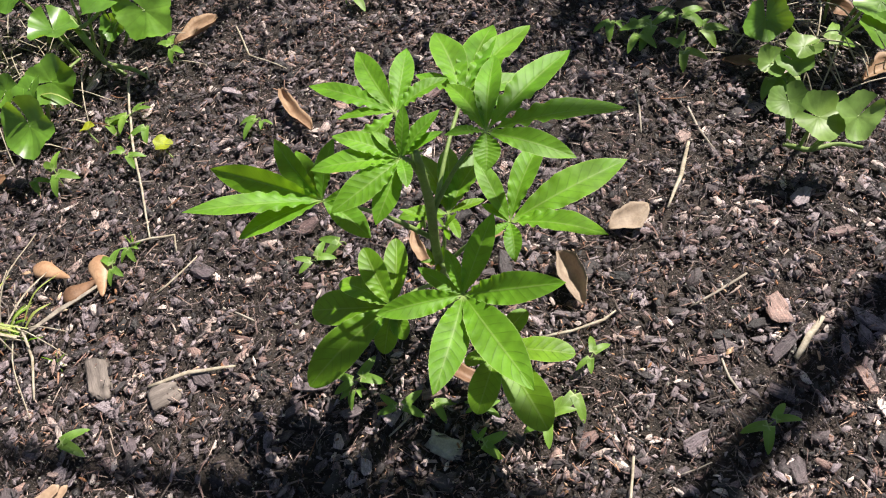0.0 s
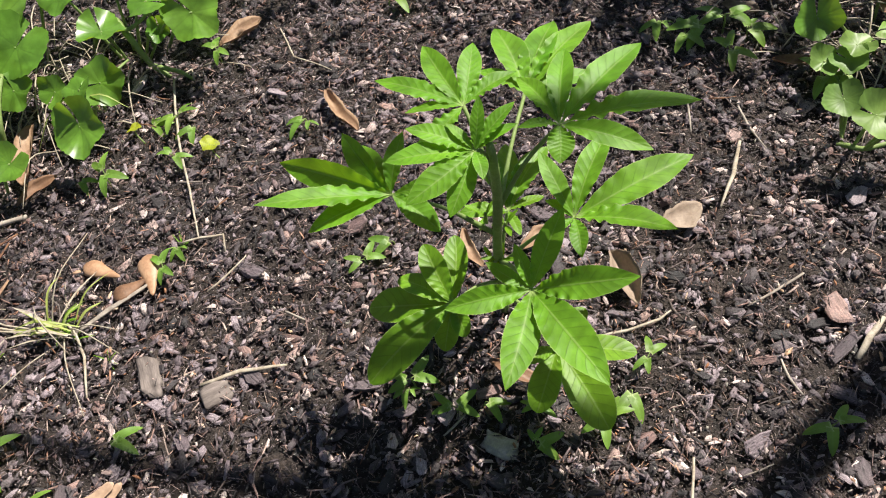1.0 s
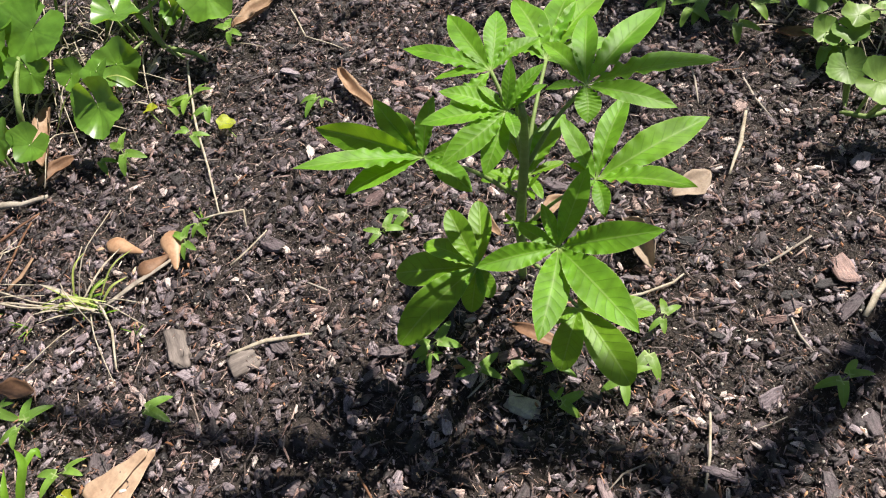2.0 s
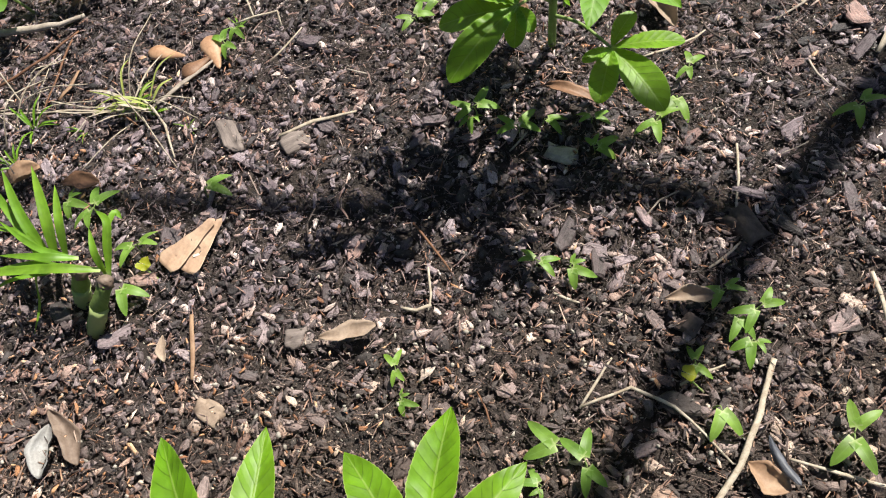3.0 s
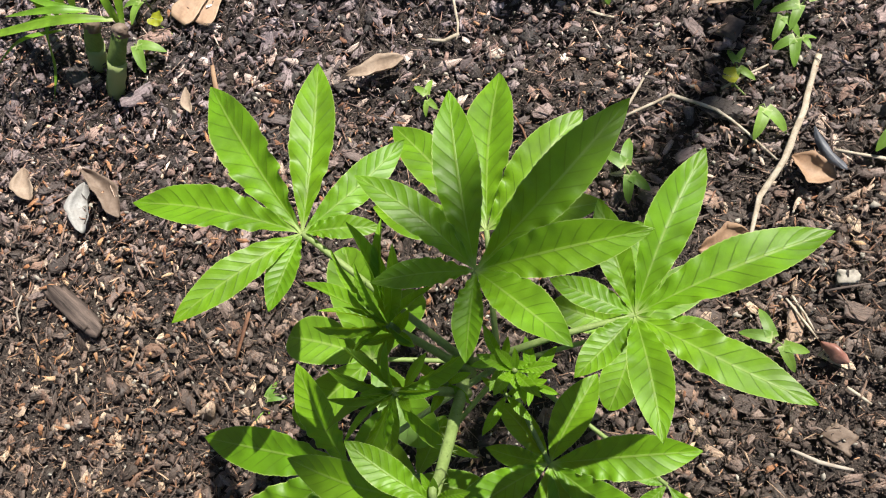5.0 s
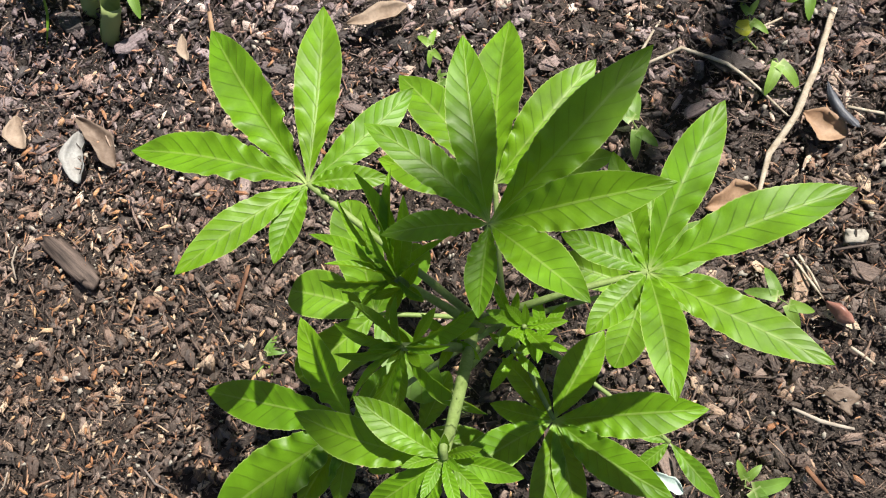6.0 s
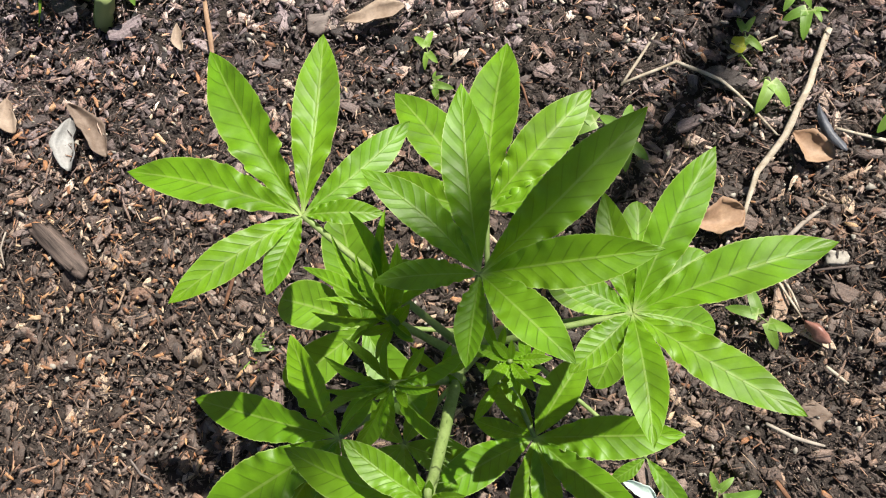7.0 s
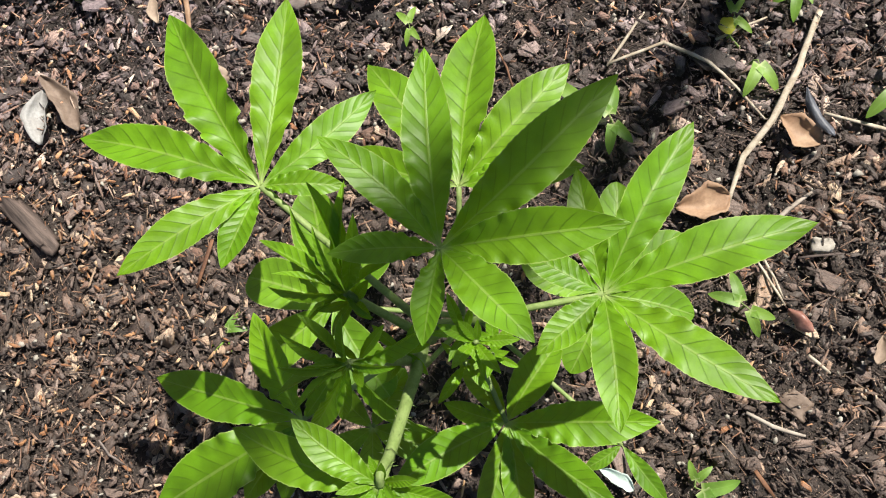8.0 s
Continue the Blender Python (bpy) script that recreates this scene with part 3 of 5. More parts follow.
near_plant = Plant((-0.201, -0.326, 0.000), [(-0.201, -0.325, -0.010), (-0.200, -0.338, 0.124), (-0.202, -0.352, 0.250), (-0.211, -0.362, 0.345), (-0.215, -0.386, 0.385), (-0.219, -0.412, 0.425), (-0.223, -0.435, 0.460)],
                   [0.0056, 0.0052, 0.0046, 0.0042, 0.0036, 0.0033, 0.0026], "tall bright green spider flower plant with seven-fingered leaves", 23)
P2 = near_plant
P2.leaf((-0.291, -0.281, 0.416), 0.34, [(159, 0.118, -3, 0.28), (118, 0.132, -7, 0.29), (82, 0.117, -6, 0.28), (40, 0.086, -12, 0.30), (-3, 0.047, -7, 0.38), (-115, 0.050, 5, 0.42), (-147, 0.088, 12, 0.30)], ruffle=1.3)
P2.leaf((-0.189, -0.332, 0.465), 0.345, [(133, 0.078, 10, 0.30), (91, 0.097, 4, 0.30, -3), (38, 0.112, 9, 0.28, 8), (-2, 0.088, 20, 0.33, 14), (-49, 0.068, 24, 0.40), (179, 0.052, 8, 0.36), (-104, 0.046, 4, 0.42)], ruffle=1.2)
P2.leaf((-0.108, -0.350, 0.374), 0.34, [(97, 0.074, 2, 0.34), (57, 0.111, 3, 0.30), (15, 0.119, 9, 0.31), (-38, 0.106, 13, 0.30), (-92, 0.084, 28, 0.34), (-143, 0.052, 11, 0.46), (146, 0.054, 0, 0.42)])
P2.leaf((-0.191, -0.262, 0.301), 0.22, [(120, 0.123, -8, 0.36), (80, 0.137, -8, 0.36), (43, 0.114, 3, 0.36), (3, 0.086, 7, 0.40), (158, 0.090, -5, 0.40)])
P2.leaf((-0.311, -0.413, 0.284), 0.22, [(164, 0.124, -9, 0.32), (-154, 0.140, -13, 0.38), (-108, 0.060, -10, 0.38), (109, 0.082, 19, 0.38), (52, 0.046, 7, 0.4), (-56, 0.046, -6, 0.4), (-132, 0.075, -12, 0.4)])
P2.leaf((-0.174, -0.427, 0.212), 0.20, [(-3, 0.113, 9, 0.36), (160, 0.050, 5, 0.40), (122, 0.062, -6, 0.42), (53, 0.078, 2, 0.46), (-155, 0.098, 8, 0.38), (-107, 0.082, 2, 0.38), (-85, 0.080, 2, 0.36), (-40, 0.100, 8, 0.36)])
P2.leaf((-0.092, -0.335, 0.208), 0.15, [(78, 0.089, 5, 0.44), (31, 0.080, -4, 0.48), (-16, 0.074, -11, 0.50), (-118, 0.066, -5, 0.54), (153, 0.068, 5, 0.50)], LOWLEAF, 0.7, ruffle=0.5)
P2.leaf((-0.304, -0.329, 0.216), 0.14, [(157, 0.076, -3, 0.62), (95, 0.094, 20, 0.50), (-146, 0.080, 0, 0.5), (41, 0.070, 17, 0.52), (-60, 0.084, 0, 0.5)], LOWLEAF, 1.0, ruffle=0.4)
P2.leaf((-0.278, -0.425, 0.211), 0.14, [(-20, 0.062, 0, 0.52), (-90, 0.056, 0, 0.5), (-150, 0.050, 0, 0.5), (132, 0.050, 0, 0.5), (58, 0.052, 0, 0.5)], LOWLEAF, 0.6, ruffle=0.4)
P2.leaf((-0.243, -0.345, 0.428), 0.33, [(142, 0.058, -6, 0.2, 38), (124, 0.058, -5, 0.14, -42), (100, 0.06, 18, 0.22, 50), (86, 0.058, 16, 0.17, -30), (57, 0.058, 54, 0.19, 38), (173, 0.05, -19, 0.17, -42), (-156, 0.036, -29, 0.22, 50), (26, 0.038, 29, 0.2, -30), (-46, 0.022, 16, 0.23, 38), (112, 0.04, 30, 0.19, -42), (158, 0.04, 5, 0.17, 50)], start=(-0.209, -0.368, 0.354), thick=0.0030, folds=(0.8, 1.3))
P2.leaf((-0.243, -0.381, 0.430), 0.33, [(-165, 0.052, -26, 0.21, 38), (-128, 0.06, -37, 0.25, -42), (-49, 0.06, -30, 0.28, 50), (157, 0.042, -8, 0.2, -30), (130, 0.036, 10, 0.22, 38), (84, 0.034, 45, 0.22, -42), (18, 0.046, -7, 0.3, 50), (-108, 0.044, -45, 0.23, -30), (-10, 0.028, 20, 0.23, 38), (-178, 0.036, 8, 0.19, -42), (-145, 0.04, -10, 0.2, 50)], start=(-0.213, -0.380, 0.357), thick=0.0030, folds=(0.6, 1.2))
P2.leaf((-0.223, -0.437, 0.462), 0.45, [(159, 0.080, -10, 0.32), (138, 0.050, 14, 0.38), (-53, 0.034, -16, 0.34), (-117, 0.042, -14, 0.36), (-153, 0.050, -16, 0.36), (-75, 0.026, 22, 0.3), (-22, 0.040, -24, 0.34)], start=(-0.221, -0.425, 0.445))
P2.shoot((-0.241, -0.348, 0.418), 6, 0.024, 40, 20)
P2.shoot((-0.240, -0.380, 0.420), 6, 0.024, 40, 50)
P2.shoot((-0.222, -0.375, 0.380), 6, 0.024, 35, 15)
P2.shoot((-0.182, -0.372, 0.368), 7, 0.030, 40, 10)
P2.shoot((-0.174, -0.379, 0.350), 6, 0.028, 25, 30)
P2.shoot((-0.189, -0.366, 0.362), 6, 0.026, 30, 50)
P2.shoot((-0.191, -0.383, 0.343), 5, 0.028, 10, 80)
P2.shoot((-0.223, -0.436, 0.458), 7, 0.022, 45, 15)
P2.leaf((-0.080, -0.457, 0.118), 0.09, [(-56, 0.062, -6, 0.34), (-150, 0.040, -8, 0.4), (150, 0.036, -4, 0.4)], LOWLEAF)
P2.hairs(420)


# ---- seedlings ----
def v_leaf(name, size, mat, rng, spread=34, lobes=2, droop=0.25):
    """A seed leaf split into blunt strap-shaped lobes."""
    verts, faces, uvs = [], [], []
    nu, nv = 9, 4
    for k in range(lobes):
        a = radians((k - (lobes - 1) / 2) * 2 * spread / max(1, lobes - 1) + rng.uniform(-6, 6)) if lobes > 1 else 0
        ln = size * rng.uniform(0.85, 1.05)
        o = len(verts)
        for i in range(nu + 1):
            u = i / nu
            half = max(0.205 * size * (1 - u ** 4.2) ** 0.72 * (1 - 0.16 * u), size * 0.02)
            for j in range(nv + 1):
                v = 2 * j / nv - 1
                x, y = u * ln, v * half
                z = -droop * ln * u * u + 0.18 * abs(v) * half + 0.06 * size * math.sin(math.pi * u) + 0.0004 * k
                verts.append((x * math.cos(a) - y * math.sin(a), x * math.sin(a) + y * math.cos(a), z))
                uvs.append((u, j / nv))
        for i in range(nu):
            for j in range(nv):
                q = o + i * (nv + 1) + j
                faces.append((q, q + 1, q + nv + 2, q + nv + 1))
    return mesh_of(name, verts, faces, mat, uvs)


def seedling(seed, leaves, height, mat=SEEDLEAF, label="small green seedling with split leaves in the mulch", lobes=2):
    r = random.Random(seed)
    root = thing("seedling", (0, 0, -5), label, "seedling", "seedlings in the mulch")
    top = Vector((r.uniform(-0.1, 0.1), r.uniform(-0.1, 0.1), height))
    part("stem", tube("seedling_stem", [(0, 0, -0.15), (top.x * 0.3, top.y * 0.3, height * 0.5), top], [0.035, 0.03, 0.025], STEM, 6, 3), root)
    for az, size, rise, dz in leaves:
        at = top * dz + Vector((0, 0, 0.01))
        tip = at + Vector((math.cos(radians(az)) * 0.16, math.sin(radians(az)) * 0.16, 0.05))
        part("leaf_stalk", tube("seedling_leaf_stalk", [at, tip], [0.02, 0.018], STEM, 5, 2), root)
        part("leaf", v_leaf("seedling_leaf", size, mat, r, r.uniform(27, 37), lobes), root, m=aim(tip, az, rise, r.uniform(-20, 20)))
    return root


# one unit is the span of a seedling's leaf
SEEDS = [seedling(1, [(0, 0.85, 5, 1.0), (170, 0.7, 10, 0.95)], 0.5), seedling(2, [(0, 0.95, 0, 1.0)], 0.45), seedling(3, [(10, 0.75, 8, 1.0), (192, 0.8, 0, 0.9)], 0.6),
         seedling(4, [(0, 0.9, -4, 1.0), (100, 0.5, 15, 0.8)], 0.4)]
NEAR_SEEDLINGS = [(-0.073, 0.315, 0.033), (-0.041, 0.323, 0.028), (0.024, 0.314, 0.025), (0.023, 0.273, 0.034), (0.104, 0.298, 0.037), (0.138, 0.338, 0.036), (0.163, 0.375, 0.03), (-0.135, 0.344, 0.025),
                  (0.362, 0.288, 0.038), (-0.518, 0.280, 0.036), (-0.073, 0.117, 0.029), (-0.031, 0.103, 0.032), (0.136, 0.051, 0.029), (0.145, 0.019, 0.029), (0.173, 0.021, 0.034), (0.160, -0.016, 0.032)]
MID_SEEDLINGS = [(0.090, -0.034, 0.025), (0.103, -0.083, 0.035), (-0.256, -0.005, 0.025), (-0.252, -0.040, 0.023), (0.230, -0.132, 0.043), (-0.067, -0.110, 0.04), (-0.048, -0.136, 0.04), (-0.101, -0.153, 0.027),
                 (-0.608, 0.206, 0.036), (-0.625, 0.144, 0.037), (-0.673, 0.266, 0.041), (-0.720, 0.296, 0.035), (-0.128, 0.353, 0.037), (-0.477, -0.328, 0.022), (0.063, -0.341, 0.036), (0.000, -0.509, 0.04)]
FAR_SEEDLINGS = [(-0.555, 0.848, 0.042), (-0.519, 0.828, 0.032), (-0.539, 0.760, 0.032), (-0.591, 0.837, 0.032), (-0.642, 0.720, 0.045), (-0.692, 0.719, 0.030), (-0.501, 0.983, 0.04), (-0.324, 0.813, 0.04),
                 (-0.205, 0.543, 0.032), (-0.167, 0.576, 0.032), (0.474, 0.824, 0.053), (0.259, 0.984, 0.04), (0.291, 0.948, 0.045), (0.326, 0.971, 0.05), (0.363, 0.974, 0.051), (0.395, 0.951, 0.044),
                 (0.354, 0.895, 0.043), (-0.205, 1.092, 0.047), (-0.506, 0.545, 0.034), (-0.493, 0.584, 0.026), (0.578, 0.893, 0.052), (0.511, 0.839, 0.05)]
turn = random.Random(5)
for i, (x, y, s) in enumerate(NEAR_SEEDLINGS + MID_SEEDLINGS + FAR_SEEDLINGS):
    m = pose(x, y, gz(x, y) + 0.003, 0, 0, turn.choice((-70, -110, -40, -140, 20, 160)) + turn.uniform(-25, 25)) @ Matrix.Scale(s * 1.05, 4)
    if i < len(SEEDS):
        SEEDS[i].matrix_basis = m
    else:
        copy_thing(SEEDS[i % len(SEEDS)], m @ Matrix.Scale(1.0 / SEEDS[i % len(SEEDS)].scale.x, 4))


# ---- round-leaved plants at the bed's far edge ----
def broad_leaf_mesh(name, radius, mat, rng, lobes=5, notch=0.55):
    """A rounded, shallowly lobed leaf with a notch where its stalk joins, dished and wavy."""
    verts, faces, uvs = [(0, 0, 0)], [], [(0, 0.5)]
    nt, nr = 60, 7
    ph, cup = rng.uniform(0, 6.28), rng.uniform(0.05, 0.34)
    for k in range(nr):
        f = (k + 1) / nr
        for i in range(nt + 1):
            t = i / nt
            a = radians(5) + t * radians(350)
            edge = radius * (1 + 0.075 * math.cos(lobes * a + math.pi) + 0.06 * math.sin(2 * a + ph) + 0.04 * math.sin(3 * a + 2 * ph) + 0.022 * math.cos(22 * a))
            r = edge * f
            z = cup * radius * f * f + radius * 0.20 * f * f * math.sin(2 * a + ph) + radius * 0.08 * f ** 3 * math.sin(5 * a + ph) - radius * 0.008 * math.cos(7 * (a - math.pi)) * f
            verts.append((-r * math.cos(a), -r * math.sin(a), z))
            uvs.append((f, t))
    w = nt + 1
    for i in range(nt):
        faces.append((0, 1 + i, 2 + i))
        for k in range(nr - 1):
            o = 1 + k * w + i
            faces.append((o, o + w, o + w + 1, o + 1))
    return mesh_of(name, verts, faces, mat, uvs)


def broad_plant(base, leaves, label, seed, mat=BROADLEAF):
    """leaves: x, y, z and radius of each blade, then how far it tips towards the bed and sideways, and where its notch points."""
    r = random.Random(seed)
    root = thing("round_leaved_weed", (*base, gz(*base)), label, "plant", "round-leaved weeds")
    o = Vector((*base, 0))
    for x, y, z, rad, *facing in leaves:
        tip_x, tip_y, spin = facing or (r.uniform(10, 38), r.uniform(-18, 18), r.uniform(0, 360))
        tip = Vector((x, y, z)) - o
        turn = pose(0, 0, 0, tip_x, tip_y, 0) @ pose(0, 0, 0, 0, 0, spin)
        joint = tip + turn @ Vector((-0.12 * rad, 0, 0))
        low = Vector((tip.x * r.uniform(0.2, 0.45), tip.y * r.uniform(0.2, 0.45), 0))
        stalk = part("leaf", tube("weed_stalk", [low, low.lerp(joint, 0.6) + Vector((0, 0, z * 0.25)), joint], [0.0030, 0.0024, 0.0018], STEM, 6, 5), root)
        part("blade", broad_leaf_mesh("weed_blade", rad, mat, r), stalk, m=Matrix.Translation(joint) @ turn)
    return root


def weed_stem(points, radius):
    o = Vector((points[0][0], points[0][1], 0))
    return thing("weed_stem", o, "thick pale green arching weed stem", "stem", "weed stems", mesh=tube("weed_stem", [Vector(p) - o for p in points], [radius, radius * 0.9, radius * 0.6], STEM, 9, 6, 1.0, 0.05))


weed_stem([(-0.691, 1.068, 0.000), (-0.677, 1.028, 0.073), (-0.634, 0.973, 0.073), (-0.616, 0.960, 0.030), (-0.586, 0.950, 0.006)], 0.0062)
weed_stem([(-0.754, 1.041, 0.000), (-0.700, 1.009, 0.083), (-0.640, 0.985, 0.086), (-0.592, 1.006, 0.106)], 0.0045)
weed_stem([(-0.620, 0.963, 0.025), (-0.596, 0.953, 0.026), (-0.563, 0.947, 0.018), (-0.539, 0.935, 0.008)], 0.0046)
weed_stem([(-0.700, 0.847, 0.000), (-0.661, 0.849, 0.079), (-0.635, 0.886, 0.085), (-0.623, 0.917, 0.080)], 0.0032)
weed_stem([(0.479, 0.716, 0.006), (0.488, 0.709, 0.012), (0.509, 0.696, 0.018), (0.545, 0.699, 0.024), (0.576, 0.685, 0.030)], 0.0042)
weed_stem([(0.463, 0.714, 0.084), (0.481, 0.729, 0.030), (0.485, 0.716, 0.010)], 0.0030)
weed_stem([(0.509, 0.696, 0.018), (0.509, 0.670, 0.073), (0.533, 0.674, 0.091)], 0.0028)
weed_stem([(-0.832, 0.776, 0.000), (-0.813, 0.790, 0.067), (-0.815, 0.827, 0.091), (-0.820, 0.878, 0.102)], 0.0055)
broad_plant((-0.675, 1.004), [(-0.509, 0.982, 0.110, 0.050, 38, 8, -35), (-0.676, 0.969, 0.096, 0.041, -6, 10, -60), (-0.588, 0.992, 0.136, 0.038, 8, -6, 170), (-0.592, 0.997, 0.071, 0.022, 48, 0, -90), (-0.738, 1.004, 0.143, 0.034, 20, 0, -90), (-0.594, 1.102, 0.133, 0.05), (-0.683, 1.117, 0.134, 0.05), (-0.497, 1.077, 0.116, 0.04)],
            "clump of glossy round-leaved green weed", 31)
broad_plant((-0.713, 0.893), [(-0.660, 0.762, 0.086, 0.044, 42, -4, -80), (-0.645, 0.857, 0.094, 0.040, 40, 14, 20), (-0.733, 0.857, 0.083, 0.027, 35, -8, 60), (-0.673, 0.827, 0.104, 0.026, 20, -20, -110)],
            "low round-leaved green weed with lobed leaves", 32)
broad_plant((-0.872, 0.955), [(-0.800, 0.912, 0.119, 0.056, 30, 6, -120), (-0.824, 0.964, 0.140, 0.050, 25, 0, -60), (-0.877, 0.913, 0.128, 0.05), (-0.832, 1.066, 0.150, 0.05), (-0.759, 1.088, 0.157, 0.045), (-0.912, 1.021, 0.142, 0.05), (-0.799, 0.852, 0.082, 0.036, 34, 0, -60), (-0.855, 0.870, 0.087, 0.040)],
            "dense round-leaved green weed at the bed's edge", 33)
broad_plant((-0.835, 0.708), [(-0.769, 0.708, 0.075, 0.031, 25, 12, -120), (-0.818, 0.721, 0.083, 0.034), (-0.878, 0.658, 0.082, 0.04), (-0.890, 0.762, 0.106, 0.045)], "sprawling round-leaved green weed", 34)
broad_plant((0.501, 0.731), [(0.463, 0.720, 0.089, 0.027, 22, -14, -90), (0.497, 0.684, 0.095, 0.034, 24, 8, -20), (0.541, 0.679, 0.096, 0.034, 34, 20, -120)], "small round-leaved weed with pale green leaves", 35, PALEBROAD)
broad_plant((0.503, 0.835), [(0.471, 0.829, 0.060, 0.024, 20, 10, 60), (0.505, 0.819, 0.066, 0.025, 14, -12, -40), (0.511, 0.837, 0.079, 0.024, 4, 0, 180), (0.496, 0.805, 0.030, 0.014, 30, 0, -90)], "small round-leaved weed among dry grass", 36, PALEBROAD)
broad_plant((0.603, 0.947), [(0.478, 0.907, 0.068, 0.034, 44, -6, -90), (0.623, 0.892, 0.114, 0.045, 20, 12, 140), (0.607, 0.841, 0.104, 0.031, 16, 20, 120), (0.678, 0.975, 0.103, 0.045), (0.595, 1.013, 0.102, 0.04)], "leafy round-leaved weed at the bed's edge", 37)


def yellow_leaf(x, y, radius, seed):
    r = random.Random(seed)
    root = thing("yellowing_leaf", (x, y, gz(x, y) + 0.004), "small round yellowing leaf on a short stalk", "leaf", "yellowing leaves")
    top = Vector((0.004, 0.006, 0.018))
    part("leaf_stalk", tube("yellow_leaf_stalk", [(0.02, -0.012, 0.0), (0.008, -0.002, 0.012), top], [0.0014, 0.0012, 0.001], STEM, 6, 4), root)
    part("blade", broad_leaf_mesh("yellow_blade", radius, YELLOWLEAF, r), root, m=Matrix.Translation(top) @ pose(0, 0, 0, r.uniform(-20, 20), r.uniform(-20, 20), r.uniform(0, 360)))


for k, (x, y, rad) in enumerate(((-0.484, 0.772, 0.0155), (-0.622, 0.815, 0.0125), (-0.595, 0.169, 0.010), (0.076, -0.052, 0.009))):
    yellow_leaf(x, y, rad, 50 + k)


def sprig(x, y, count, size, seed):
    r = random.Random(seed)
    root = thing("grass_sprig", (x, y, gz(x, y)), "small sprig of fresh green grass", "grass", "grass sprigs")
    for _ in range(count):
        a = r.uniform(0, 6.28)
        ln = size * r.uniform(0.5, 1.0)
        ends = Vector((math.cos(a) * ln, math.sin(a) * ln, ln * r.uniform(0.2, 0.7)))
        part("blade", blade_mesh("sprig_blade", [(0, 0, 0.004), ends * 0.5 + Vector((0, 0, ln * 0.2)), ends], size * 0.07, BLADE), root)


# ---- grass clump with thick shoots ----
def blade_mesh(name, points, width, mat, fold=0.25):
    line = smooth_line(points, 5)
    n = len(line)
    verts, faces, uvs = [], [], []
    for i, p in enumerate(line):
        d = (line[min(i + 1, n - 1)] - line[max(i - 1, 0)]).normalized()
        s = d.cross(Vector((0, 0, 1)))
        s = s.normalized() if s.length > 0.05 else Vector((1, 0, 0))
        up = s.cross(d)
        u = i / (n - 1)
        h = width / 2 * (min(1, 0.42 + u * 2.2) * (1 - u ** 4.0) + 0.02)
        for j, v in enumerate((-1, -0.5, 0, 0.5, 1)):
            verts.append(p + s * (h * v) + up * (fold * abs(v) * h))
            uvs.append((u, (v + 1) / 2))
        if i:
            for j in range(4):
                o = (i - 1) * 5 + j
                faces.append((o, o + 1, o + 6, o + 5))
    return mesh_of(name, verts, faces, mat, uvs)


for k, (x, y, c, size) in enumerate(((-0.645, 0.459, 9, 0.045), (-0.618, 0.440, 7, 0.035), (-0.806, 0.438, 9, 0.06), (-0.824, 0.375, 7, 0.05), (-0.558, 0.405, 5, 0.025), (-0.722, 0.424, 6, 0.035), (-0.491, 0.590, 6, 0.03), (-0.477, -0.333, 4, 0.025))):
    sprig(x, y, c, size, 70 + k)
grass = thing("grass_clump", (-0.670, 0.152, 0.000), "fresh green grass clump with thick cut shoots", "grass")
GO = Vector((-0.670, 0.152, 0.000))
for pts, w in (([(-0.684, 0.169, 0.068), (-0.683, 0.213, 0.108), (-0.716, 0.292, 0.110)], 0.0155), ([(-0.669, 0.166, 0.068), (-0.662, 0.202, 0.109), (-0.678, 0.257, 0.109)], 0.0125), ([(-0.695, 0.174, 0.068), (-0.720, 0.220, 0.104), (-0.758, 0.293, 0.110)], 0.014),
               ([(-0.648, 0.159, 0.083), (-0.699, 0.177, 0.094), (-0.762, 0.226, 0.091)], 0.009), ([(-0.645, 0.160, 0.082), (-0.685, 0.159, 0.098), (-0.762, 0.182, 0.075)], 0.011), ([(-0.610, 0.137, 0.087), (-0.665, 0.138, 0.103), (-0.754, 0.152, 0.084), (-0.792, 0.156, 0.078)], 0.0135),
               ([(-0.665, 0.153, 0.078), (-0.700, 0.158, 0.086), (-0.767, 0.169, 0.065)], 0.0075), ([(-0.607, 0.135, 0.077), (-0.608, 0.151, 0.108), (-0.617, 0.183, 0.114)], 0.010), ([(-0.602, 0.128, 0.077), (-0.593, 0.164, 0.108), (-0.592, 0.187, 0.119), (-0.609, 0.205, 0.118)], 0.0125),
               ([(-0.593, 0.179, 0.114), (-0.589, 0.204, 0.110), (-0.582, 0.198, 0.103)], 0.009), ([(-0.692, 0.164, 0.073), (-0.703, 0.148, 0.076), (-0.723, 0.127, 0.030), (-0.736, 0.092, 0.012)], 0.006), ([(-0.684, 0.160, 0.078), (-0.717, 0.198, 0.094), (-0.767, 0.220, 0.081), (-0.804, 0.243, 0.071)], 0.0075),
               ([(-0.700, 0.166, 0.068), (-0.751, 0.241, 0.094), (-0.805, 0.304, 0.082)], 0.011), ([(-0.689, 0.151, 0.068), (-0.741, 0.142, 0.075), (-0.816, 0.132, 0.030)], 0.006)):
    part("blade", blade_mesh("grass_blade", [Vector(p) - GO for p in pts], w, BLADE), grass)
